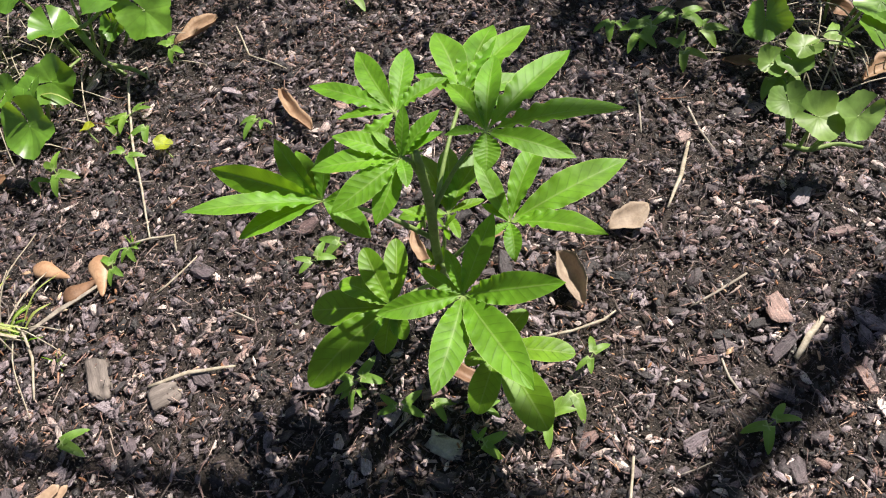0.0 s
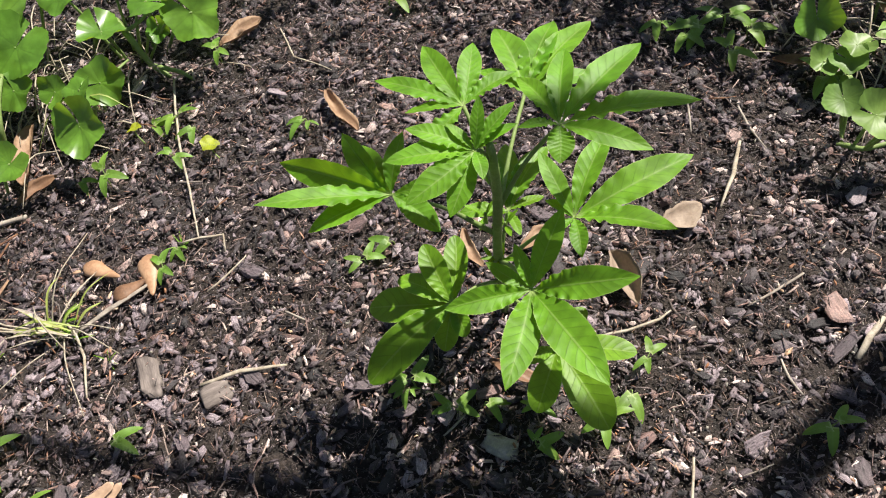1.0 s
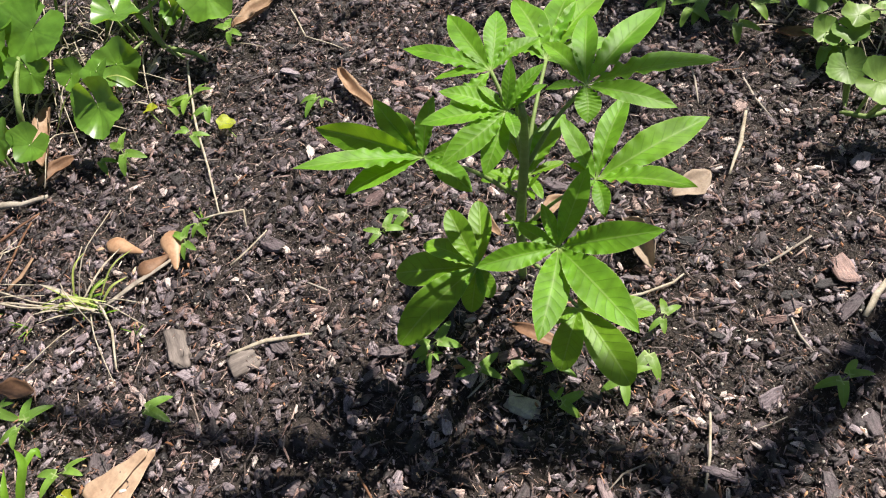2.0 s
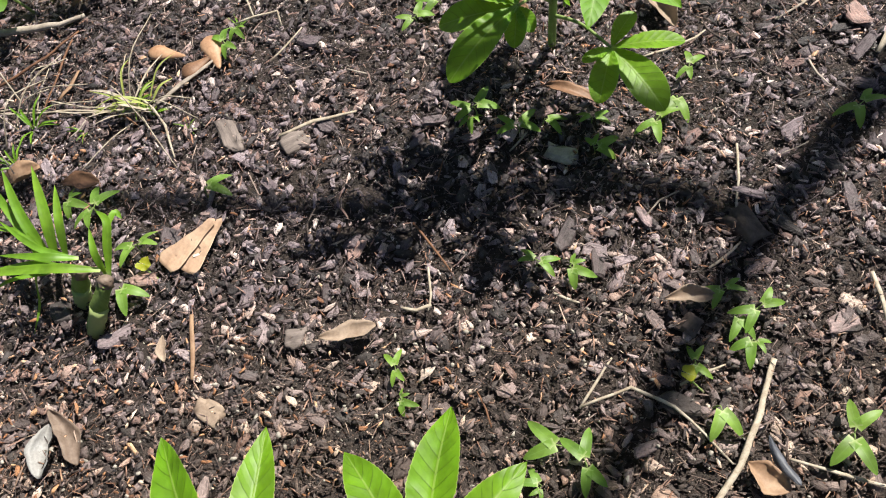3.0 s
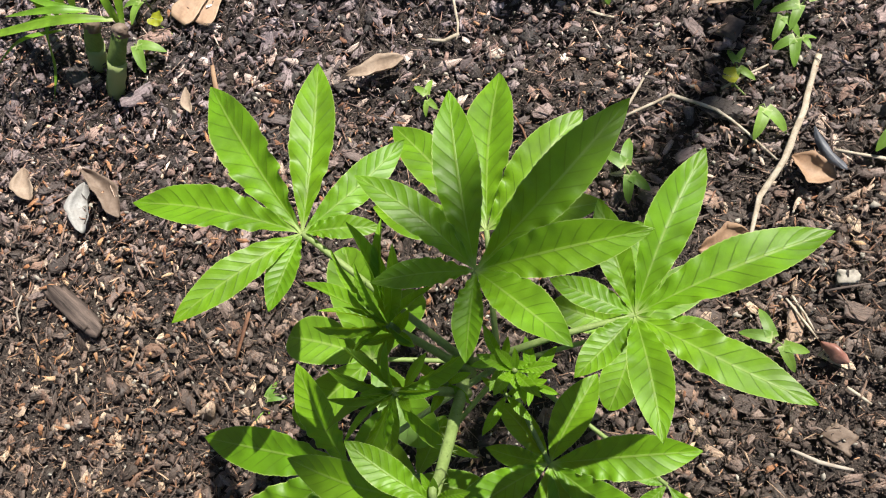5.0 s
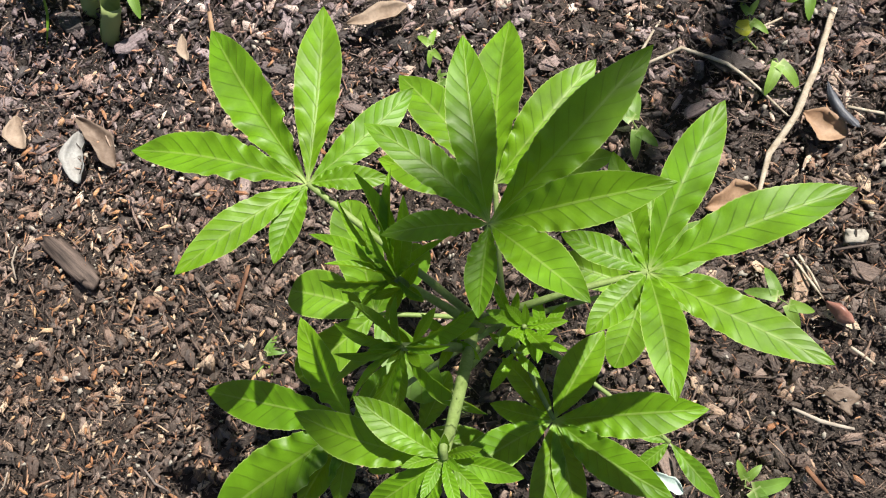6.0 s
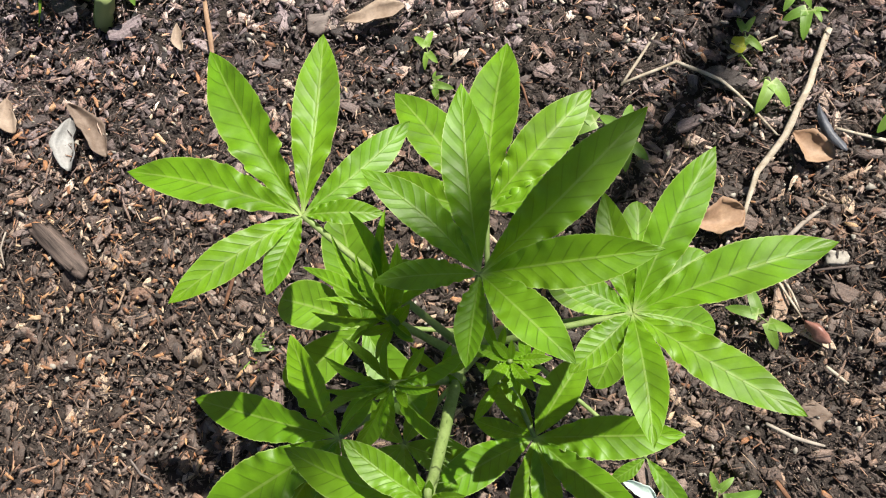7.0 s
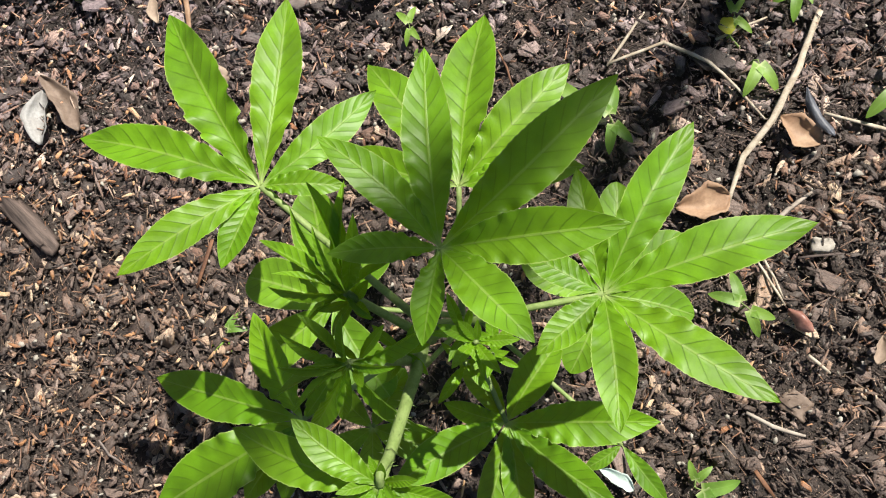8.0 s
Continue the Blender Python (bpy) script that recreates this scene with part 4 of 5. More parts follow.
for pts, r0 in ((((-0.661, 0.097, -0.004), (-0.627, 0.105, 0.051), (-0.602, 0.120, 0.085)), 0.0112), (((-0.684, 0.142, -0.004), (-0.669, 0.146, 0.030), (-0.643, 0.142, 0.078)), 0.0118)):
    shoot = part("shoot", tube("grass_shoot", [Vector(p) - GO for p in pts], [r0, r0 * 0.96, r0 * 0.82], SHOOT, 12, 5, 1, 0.10), grass, "thick pale green cut shoot")
    top, way = Vector(pts[2]) - GO, (Vector(pts[2]) - Vector(pts[1])).normalized()
    part("withered_top", tube("withered_top", [top - way * 0.004, top + way * 0.003, top + way * 0.009], [r0 * 0.86, r0 * 0.80, r0 * 0.45], GREYLEAF, 12, 3, 1, 0.22, random.Random(3)), shoot, "withered brown end of the cut shoot")
    part("sheath", tube("grass_sheath", [Vector(p) - GO + Vector((0.002, -0.003, 0.002)) for p in pts[:2]], [r0 * 0.98, r0 * 1.0], BLADE, 10, 5, 1, 0.10), shoot, "darker green sheath round the shoot's foot")


dried = thing("dried_grass_runner", (-0.629, 0.448, 0.008), "yellow-green half-dried grass runner on mulch", "grass")
rd = random.Random(64)
for k in range(16):
    a = radians(rd.choice((150, 168, 180, 195, 215, 95, 60)) + rd.uniform(-14, 14))
    ln, h = rd.uniform(0.04, 0.10), rd.uniform(0.008, 0.030)
    o = Vector((rd.uniform(-0.03, 0.02), rd.uniform(-0.008, 0.012), 0.004))
    d = Vector((math.cos(a), math.sin(a), 0)) * ln
    part("blade", blade_mesh("runner_blade", [o, o + d * 0.5 + Vector((0, 0, h)), o + d + Vector((0, 0, h * 0.5))], rd.uniform(0.0028, 0.0050), (FADED, FADED, STRAW)[k % 3]), dried)


# ---- sticks, straws and stalks on the mulch ----
def stick(name, radius, points, mat, label, category="stick", flat=0.75, raise_by=0.012, lumps=0.16, arc=0.0):
    """A dry stalk of straight runs between soft kinks, a little fibrous and split, lying on the mulch."""
    rr = random.Random(int(abs(points[0][0]) * 9999))
    radius *= 0.70
    runs = []
    for (ax, ay), (bx, by) in zip(points, points[1:]):
        ln = math.hypot(bx - ax, by - ay)
        for k in range(max(2, int(ln / 0.016))):
            f = k / max(2, int(ln / 0.016))
            runs.append((ax + (bx - ax) * f + rr.uniform(-1, 1) * radius * 0.22, ay + (by - ay) * f + rr.uniform(-1, 1) * radius * 0.22))
    runs.append(points[-1])
    pts = []
    for i, (x, y) in enumerate(runs):
        f = i / (len(runs) - 1)
        pts.append(Vector((x, y, gz(x, y) * 0.5 + raise_by + 0.002 + radius * flat * 0.5 + arc * 4 * f * (1 - f))))
    o = pts[0].copy()
    me = tube(name, [p - o for p in pts], [radius * 0.85, radius, radius * 1.05, radius * 0.9, radius * 0.6], mat, 7, 1, flat, lumps, rr)
    return thing(name, o, label, category, mesh=me)


stick("dry_stalk", 0.0030, [(-0.537, 0.930), (-0.546, 0.956), (-0.575, 0.934), (-0.557, 0.860), (-0.535, 0.787), (-0.496, 0.688), (-0.463, 0.595)], STRAW, "long kinked pale dry stalk on the mulch")
stick("dry_stalk", 0.0042, [(0.342, 0.725), (0.321, 0.665), (0.294, 0.608)], STRAW, "straight pale split stalk on dark mulch")
stick("twig", 0.0026, [(0.381, 0.496), (0.340, 0.471), (0.300, 0.449)], GREYWOOD, "thin grey-brown twig on the mulch", "twig")
stick("dry_stalk", 0.0040, [(-0.415, 0.361), (-0.363, 0.380), (-0.300, 0.386)], STRAW, "curved pale dry stalk on the mulch")
stick("wood_splinter", 0.0055, [(-0.614, 0.446), (-0.573, 0.482), (-0.525, 0.519)], GREYWOOD, "flat pale grey wood splinter", "splinter", 0.4)
stick("straw", 0.0028, [(-0.636, 0.466), (-0.613, 0.443), (-0.590, 0.407), (-0.569, 0.347)], STRAW, "bent dry straw lying on mulch", "straw")
stick("straw", 0.0020, [(-0.399, 1.045), (-0.362, 0.963), (-0.293, 0.929)], STRAW, "thin bent pale straw on mulch", "straw", arc=0.006)
stick("straw", 0.0026, [(0.103, 0.409), (0.144, 0.416), (0.186, 0.431), (0.203, 0.446)], STRAW, "whitish curved straw beneath the leaves", "straw", arc=0.006)
stick("straw", 0.0022, [(-0.433, 0.504), (-0.409, 0.531), (-0.385, 0.562)], STRAW, "short straight pale straw", "straw")
stick("straw", 0.0026, [(-0.492, 0.588), (-0.459, 0.595), (-0.424, 0.598), (-0.418, 0.571)], STRAW, "hooked pale straw on the mulch", "straw", arc=0.005)
stick("straw", 0.0026, [(0.202, 0.253), (0.191, 0.198), (0.176, 0.148)], STRAW, "upright-lying thin tan straw", "straw", arc=0.004)
stick("dry_stalk", 0.0027, [(-0.045, -0.070), (0.015, -0.055), (0.058, -0.081), (0.085, -0.114), (0.108, -0.148)], STRAW, "kinked thin grey dry stalk arching over mulch", arc=0.006)
stick("dry_stalk", 0.0024, [(-0.046, -0.072), (-0.024, -0.045), (-0.001, -0.017)], STRAW, "short pale dry stalk on the mulch")
stick("dry_stalk", 0.0052, [(0.178, -0.037), (0.147, -0.096), (0.114, -0.151), (0.081, -0.185), (0.059, -0.239)], STRAW, "thick pale grey dry stalk with a split end", flat=0.5, arc=0.004, lumps=0.22)
stick("wooden_slat", 0.0048, [(-0.520, 0.097), (-0.516, 0.053), (-0.512, 0.009)], TANLEAF, "small flat brown wooden slat", "slat", 0.3, lumps=0.03)
stick("wood_splinter", 0.0042, [(0.312, 0.057), (0.314, 0.029), (0.311, -0.007)], STRAW, "pale tan wood splinter on mulch", "splinter")
stick("twig", 0.0024, [(-0.226, 0.194), (-0.205, 0.160), (-0.181, 0.118)], REDTWIG, "thin reddish brown twig on mulch", "twig")
stick("straw", 0.0024, [(-0.210, 0.127), (-0.208, 0.090), (-0.213, 0.068)], STRAW, "short thin pale straw", "straw")
stick("wood_splinter", 0.0036, [(-0.209, 0.075), (-0.227, 0.070), (-0.247, 0.076)], STRAW, "short pale bent splinter", "splinter")
stick("straw", 0.0028, [(0.167, -0.148), (0.210, -0.165), (0.260, -0.186), (0.315, -0.213)], STRAW, "long straight pale straw", "straw")
stick("straw", 0.0018, [(0.083, -0.296), (0.092, -0.317), (0.103, -0.341)], STRAW, "bleached white straw on mulch", "straw")
stick("straw", 0.0018, [(0.089, -0.294), (0.097, -0.315), (0.102, -0.333)], STRAW, "bleached white straw on mulch", "straw")
stick("twig", 0.0034, [(0.096, -0.262), (0.118, -0.245), (0.143, -0.229)], GREYWOOD, "short grey-brown twig on mulch", "twig")
stick("wood_splinter", 0.0034, [(-0.488, -0.225), (-0.496, -0.251), (-0.506, -0.277)], REDTWIG, "reddish brown bark splinter", "splinter", 0.5)
stick("fallen_branch", 0.0088, [(-0.998, 0.637), (-0.921, 0.638), (-0.862, 0.638), (-0.793, 0.637), (-0.752, 0.650)], GREYWOOD, "short weathered grey fallen branch", "branch", 0.9)
stick("twig", 0.0036, [(-0.877, 0.524), (-0.805, 0.571), (-0.758, 0.620)], REDTWIG, "straight reddish brown twig on mulch", "twig")
stick("twig", 0.0026, [(-0.767, 0.603), (-0.777, 0.535), (-0.791, 0.465)], REDTWIG, "thin reddish twig on the mulch", "twig")
stick("wood_splinter", 0.0060, [(0.417, 0.374), (0.438, 0.402), (0.462, 0.428)], STRAW, "thick pale split wood splinter", "splinter", 0.5)
stick("straw", 0.0024, [(-0.863, 0.470), (-0.815, 0.463), (-0.748, 0.459), (-0.684, 0.447), (-0.612, 0.442)], STRAW, "long pale straw of a dried runner", "straw")
stick("straw", 0.0020, [(-0.812, 0.470), (-0.737, 0.451), (-0.665, 0.446), (-0.606, 0.435)], STRAW, "long pale straw of a dried runner", "straw", raise_by=0.012)
stick("straw", 0.0020, [(-0.779, 0.479), (-0.721, 0.459), (-0.648, 0.447)], STRAW, "thin pale straw of a dried runner", "straw", raise_by=0.014)
stick("wood_splinter", 0.0034, [(0.055, -0.498), (0.071, -0.524)], REDTWIG, "short tan wood splinter", "splinter", 0.5)
stick("twig", 0.0030, [(0.054, -0.443), (0.077, -0.458), (0.106, -0.468)], GREYWOOD, "thin brown twig on the mulch", "twig")
stick("straw", 0.0026, [(0.119, -0.391), (0.138, -0.410)], STRAW, "short pale straw on the mulch", "straw")
stick("wood_splinter", 0.0026, [(-0.057, 0.072), (-0.028, 0.056)], STRAW, "small tan wood splinter", "splinter", 0.5)
stick("twig", 0.0026, [(0.130, 0.081), (0.152, 0.094), (0.175, 0.112)], GREYWOOD, "thin grey twig lying on mulch", "twig")
stick("straw", 0.0024, [(0.070, -0.056), (0.098, -0.045), (0.124, -0.038)], STRAW, "pale thin straw by seedlings", "straw")
stick("twig", 0.0025, [(0.276, 0.842), (0.279, 0.799), (0.275, 0.748)], GREYWOOD, "thin grey twig lying on mulch", "twig")
stick("twig", 0.0025, [(0.351, 0.793), (0.360, 0.753), (0.376, 0.708)], GREYWOOD, "thin grey twig lying on mulch", "twig")


stick("wood_splinter", 0.0050, [(-0.768, 0.481), (-0.754, 0.502), (-0.745, 0.536)], TANLEAF, "orange-tan split wood sliver", "splinter", 0.4)
for a, b, r, arc in (((-0.847, 1.028), (-0.769, 0.795), 0.0018, 0.03), ((-0.661, 0.991), (-0.616, 0.821), 0.0016, 0.03), ((-0.905, 1.167), (-0.849, 1.006), 0.0018, 0.02), ((-0.890, 0.966), (-0.805, 0.838), 0.0016, 0.02),
                     ((-0.810, 0.945), (-0.724, 0.747), 0.0017, 0.04), ((-0.711, 0.796), (-0.655, 0.787), 0.0020, 0.008), ((-0.660, 0.846), (-0.612, 0.834), 0.0018, 0.006), ((-0.534, 0.965), (-0.440, 0.957), 0.0016, 0.01), ((-0.833, 1.175), (-0.826, 1.033), 0.0018, 0.03)):
    stick("straw", r, [a, b], STRAW, "thin tan dry straw among green weeds", "straw", raise_by=0.008, arc=arc)
for a, b, r, arc in (((0.366, 0.900), (0.434, 0.902), 0.0017, 0.008), ((0.399, 0.910), (0.434, 0.979), 0.0016, 0.015), ((0.594, 1.019), (0.557, 0.877), 0.0020, 0.04), ((0.618, 0.935), (0.547, 0.800), 0.0020, 0.02), ((0.552, 0.995), (0.505, 0.907), 0.0024, 0.03),
                     ((0.571, 1.000), (0.643, 0.933), 0.0018, 0.03), ((0.621, 0.916), (0.636, 0.846), 0.0018, 0.02)):
    stick("straw", r, [a, b], STRAW, "thin pale dry straw at the bed's far corner", "straw", raise_by=0.008, arc=arc)
rk = random.Random(515)
for k in range(44):
    x, y, a = rk.uniform(-0.80, 0.50), rk.uniform(-0.45, 0.95), rk.uniform(0, 6.28)
    ln, turn = rk.uniform(0.012, 0.032), rk.uniform(-0.5, 0.5)
    ends = [(x - ln * math.cos(a), y - ln * math.sin(a)), (x, y), (x + ln * math.cos(a + turn), y + ln * math.sin(a + turn))]
    twig = stick("twig", rk.uniform(0.0011, 0.0024), ends, (REDTWIG, GREYWOOD, DARKWOOD, WEATHERED)[k % 4], ("short reddish brown twig in the mulch", "short grey twig in the mulch", "short dark twig in the mulch", "short weathered twig in the mulch")[k % 4], "twig")


# ---- dry leaves, petals and larger chips ----
def dry_leaf(a, b, width, mat, label, name="dry_leaf", curl=0.5, sweep=0.1, lift=0.018, blunt=0.5, category="dry leaf", dome=0.0):
    """A curled fallen leaf from a to b, two skins thick."""
    pa, pb = Vector((*a, gz(*a))), Vector((*b, gz(*b)))
    d = pb - pa
    length = d.length
    r = random.Random(int(abs(a[0] * 7919 + a[1] * 104729)))
    nu, nv = 14, 8
    ph, bend = r.uniform(0, 6.28), r.uniform(-0.08, 0.08)
    top = []
    for i in range(nu + 1):
        u = i / nu
        prof = (u ** 0.8 * (1 - u) ** (0.8 - 0.35 * blunt)) * 2.0
        half = max(width / 2 * min(1.0, prof), width * 0.05)
        for j in range(nv + 1):
            v = 2 * j / nv - 1
            rag = 1 + 0.16 * math.sin(5 * u + ph + (2 if v > 0 else 0)) + 0.10 * math.sin(13 * u + 2 * ph + (1 if v > 0 else 4)) + 0.05 * math.sin(29 * u + ph)
            z = curl * width * 0.5 * v * v * math.sin(math.pi * u) ** 0.5 + sweep * length * (2 * u - 1) ** 2 * 0.5 + 0.05 * width * math.sin(6 * v + 7 * u + ph) * abs(v)
            z += dome * width * (1 - v * v) * math.sin(math.pi * u)
            top.append(Vector((u * length, v * half * rag + bend * length * math.sin(math.pi * u), z)))
    n = len(top)
    low = min(v.z for v in top)
    verts = [v + Vector((0, 0, 0.0007 - low)) for v in top] + [v + Vector((0, 0, -low)) for v in top]
    w, faces = nv + 1, []
    for i in range(nu):
        for j in range(nv):
            o = i * w + j
            faces += [(o, o + w, o + w + 1, o + 1), (n + o, n + o + 1, n + o + w + 1, n + o + w)]
    ring = [j for j in range(nv + 1)] + [i * w + nv for i in range(1, nu + 1)] + [nu * w + j for j in range(nv - 1, -1, -1)] + [i * w for i in range(nu - 1, 0, -1)]
    faces += [(p, q, q + n, p + n) for p, q in zip(ring, ring[1:] + ring[:1])]
    ob = thing(name, (0, 0, 0), label, category, mesh=mesh_of(name, verts, faces, mat))
    ob.matrix_basis = Matrix.Translation(pa + Vector((0, 0, lift))) @ pose(0, 0, 0, r.uniform(-10, 10), 0, math.degrees(math.atan2(d.y, d.x)))
    return ob


def petal(a, b, width, label, mat=PETAL, paddle=False):
    """A spoon-shaped dried petal, domed at a and tapering to a point at b."""
    pa, pb = Vector((*a, gz(*a))), Vector((*b, gz(*b)))
    d = pb - pa
    length, nu, na = d.length, 18, 14
    verts, faces = [], []
    for i in range(nu + 1):
        u = i / nu
        r = width / 2 * ((math.sin(math.pi * min(1, u / 0.62) ** 0.75) if u < 0.33 else 1.0 * (1 - ((u - 0.33) / 0.67) ** 0.85 * 0.86)) if u > 0 else 0.02)
        if paddle:
            r = width / 2 * (min(1.0, 0.72 + u * 3) if u < 0.30 else 1 - 0.70 * ((u - 0.30) / 0.70) ** 0.62) * (1 + 0.07 * math.sin(15 * u))
        r = max(r, width * 0.03) * (0.25 if u > 0.985 else 1)
        tall = 0.16 if paddle else 0.55
        for j in range(na):
            t = 2 * math.pi * j / na
            verts.append((u * length, r * math.cos(t), r * (tall * math.sin(t) if math.sin(t) > 0 else 0.25 * math.sin(t)) + (0.35 * r * math.cos(t) ** 2 if paddle else 0) + 0.08 * length * u * u))
        if i:
            o = (i - 1) * na
            faces += [(o + j, o + (j + 1) % na, o + na + (j + 1) % na, o + na + j) for j in range(na)]
    faces += [tuple(range(na))[::-1], tuple(range(nu * na, nu * na + na))]
    ob = thing("dried_petal", (0, 0, 0), label, "petal", "fallen petals", mesh=mesh_of("dried_petal", verts, faces, mat))
    ob.matrix_basis = Matrix.Translation(pa + Vector((0, 0, 0.012))) @ pose(0, 0, 0, 0, 0, math.degrees(math.atan2(d.y, d.x)))
    return ob


petal((-0.540, 0.575), (-0.512, 0.500), 0.036, "glossy tan spoon-shaped dried petal on mulch")
petal((-0.634, 0.558), (-0.568, 0.532), 0.029, "orange-tan dried petal lying on mulch")
petal((-0.574, 0.499), (-0.528, 0.530), 0.032, "dark reddish brown dried petal", BROWNLEAF)
dry_leaf((-0.298, 0.877), (-0.236, 0.783), 0.034, TANLEAF, "curled tan dry leaf on dark mulch", curl=0.9)
dry_leaf((-0.500, 0.998), (-0.434, 1.064), 0.042, TANLEAF, "pale orange-tan dry leaf", curl=0.7)
dry_leaf((0.207, 0.572), (0.265, 0.612), 0.050, PALELEAF, "pale pinkish dry leaf beside the plant", curl=0.3)
dry_leaf((0.134, 0.537), (0.162, 0.454), 0.044, PALELEAF, "pale curled dry leaf with a rolled edge", curl=1.1)
dry_leaf((-0.795, 0.834), (-0.770, 0.705), 0.050, TANLEAF, "ragged light brown dry leaf", curl=0.7)
dry_leaf((-0.772, 0.668), (-0.723, 0.726), 0.030, BROWNLEAF, "narrow brown dry leaf on mulch", curl=0.6)
petal((-0.562, 0.168), (-0.497, 0.231), 0.037, "pale tan dried petal of a fallen pair", PALEPETAL, True)
petal((-0.532, 0.158), (-0.488, 0.232), 0.029, "pale tan dried petal tucked under another", PALEPETAL, True)
dry_leaf((-0.350, 0.043), (-0.278, 0.053), 0.032, PALELEAF, "pale beige dry leaf half buried in mulch", curl=0.6)
dry_leaf((-0.691, -0.030), (-0.693, -0.096), 0.038, WHITEBIT, "whitish bleached dry leaf", curl=0.7, lift=0.014)
dry_leaf((-0.696, -0.013), (-0.646, -0.084), 0.034, GREYLEAF, "ragged grey-brown dry leaf on mulch", curl=0.7)
dry_leaf((0.008, -0.233), (0.063, -0.225), 0.046, TANLEAF, "smooth brown-pink dry leaf", curl=0.5)
dry_leaf((0.122, -0.148), (0.159, -0.180), 0.038, TANLEAF, "brown dry leaf under straws", curl=0.5)
dry_leaf((-0.836, 0.335), (-0.777, 0.361), 0.046, TANLEAF, "large tan dry leaf by the grass", curl=0.6)
dry_leaf((-0.736, 0.323), (-0.676, 0.318), 0.034, BROWNLEAF, "flat brown dry leaf on mulch", curl=0.4)
dry_leaf((-0.034, 0.378), (0.033, 0.340), 0.030, BROWNLEAF, "arched brown dry leaf under the plant", curl=0.4, sweep=-0.25)
dry_leaf((0.012, 0.542), (0.060, 0.576), 0.034, TANLEAF, "tan dry leaf behind the stem", curl=0.5)
dry_leaf((-0.067, 0.584), (-0.039, 0.518), 0.024, TANLEAF, "narrow tan dry leaf behind the stem", curl=0.6)
dry_leaf((-0.779, 0.006), (-0.767, -0.039), 0.034, PALELEAF, "small pale tan dry leaf", curl=0.4)
dry_leaf((0.103, -0.345), (0.124, -0.369), 0.019, POD, "reddish brown seed pod on mulch", "seed_pod", curl=-0.2, dome=0.5, category="pod")
dry_leaf((0.415, 0.875), (0.485, 0.866), 0.030, BROWNLEAF, "brown dry leaf between weeds and seedlings", curl=0.5)
dry_leaf((0.596, 1.006), (0.644, 0.962), 0.046, BROWNLEAF, "broad brown dry leaf under straws", curl=0.4)
dry_leaf((0.365, 1.018), (0.420, 0.994), 0.036, GREYLEAF, "grey-brown dry leaf behind the seedlings", curl=0.5)
dry_leaf((0.611, 0.817), (0.680, 0.852), 0.044, TANLEAF, "light brown dry leaf near weeds", curl=0.7)
dry_leaf((0.147, -0.125), (0.166, -0.178), 0.016, SLATEBARK, "dark blue-grey bark strip on a brown leaf", "bark_strip", curl=-0.6, category="bark", lift=0.026)
dry_leaf((-0.093, -0.488), (-0.062, -0.511), 0.019, MINTBIT, "pale mint-white bleached leaf", curl=0.6, lift=0.014)
dry_leaf((0.189, -0.377), (0.180, -0.404), 0.017, PALELEAF, "pale curled dry husk on mulch", "husk", curl=0.6, category="husk")
dry_leaf((0.069, 0.044), (0.128, 0.042), 0.026, PALELEAF, "pale straw-coloured husk in mulch", "husk", curl=0.9, category="husk")
dry_leaf((-0.553, 0.069), (-0.547, 0.033), 0.016, PALELEAF, "small pale dry husk on mulch", "husk", curl=0.4, category="husk")


def chunk(a, b, width, height, mat, label, name="wood_chunk", category="bark"):
    """A worn lump of bark or stone from a to b."""
    pa, pb = Vector((*a, gz(*a))), Vector((*b, gz(*b)))
    d = pb - pa
    r = random.Random(int(abs(a[0] * 6007 + a[1] * 8513)))
    bm = bmesh.new()
    bmesh.ops.create_icosphere(bm, subdivisions=3, radius=0.5)
    seed = Vector((r.uniform(0, 50), r.uniform(0, 50), r.uniform(0, 50)))
    for v in bm.verts:
        c = v.co
        sq = Vector([math.copysign(abs(t * 2) ** 0.48 / 2, t) for t in c])
        k = 1 + 0.50 * noise.noise(c * 2.6 + seed) + 0.22 * noise.noise(c * 7 + seed)
        grain = 0.20 * noise.noise(Vector((c.x * 2, c.y * 18, c.z * 6)) + seed)
        v.co = Vector((sq.x * d.length * k, sq.y * width * k, sq.z * height * (k + grain)))
    me = bpy.data.meshes.new(name)
    bm.to_mesh(me)
    bm.free()
    me.materials.append(mat)
    me.polygons.foreach_set("use_smooth", [True] * len(me.polygons))
    ob = thing(name, (0, 0, 0), label, category, mesh=me)
    ob.matrix_basis = Matrix.Translation((pa + pb) / 2 + Vector((0, 0, 0.006 + height * 0.3))) @ pose(0, 0, 0, r.uniform(-8, 8), r.uniform(-8, 8), math.degrees(math.atan2(d.y, d.x)))
    return ob


chunk((-0.745, -0.148), (-0.673, -0.221), 0.024, 0.018, STREAKED, "long dark grey chunk of bark")
chunk((-0.500, -0.025), (-0.473, -0.046), 0.024, 0.010, PALELEAF, "small square pale wood chip", "wood_chip")
chunk((0.137, -0.282), (0.157, -0.284), 0.015, 0.012, PEBBLE, "small pale rounded pebble", "pebble", "pebble")
chunk((0.085, 0.020), (0.102, 0.003), 0.024, 0.013, DARKWOOD, "blackish lump of bark")
chunk((-0.038, 0.281), (-0.002, 0.263), 0.024, 0.010, PEBBLE, "flat pinkish grey stone chip", "stone_chip", "stone")
chunk((-0.395, 0.048), (-0.366, 0.053), 0.026, 0.010, WEATHERED, "flat brown piece of bark")
chunk((0.093, -0.429), (0.115, -0.446), 0.020, 0.007, GREYLEAF, "flat tan bark piece")
chunk((-0.410, 0.339), (-0.379, 0.360), 0.032, 0.012, WEATHERED, "broken grey lump of bark")
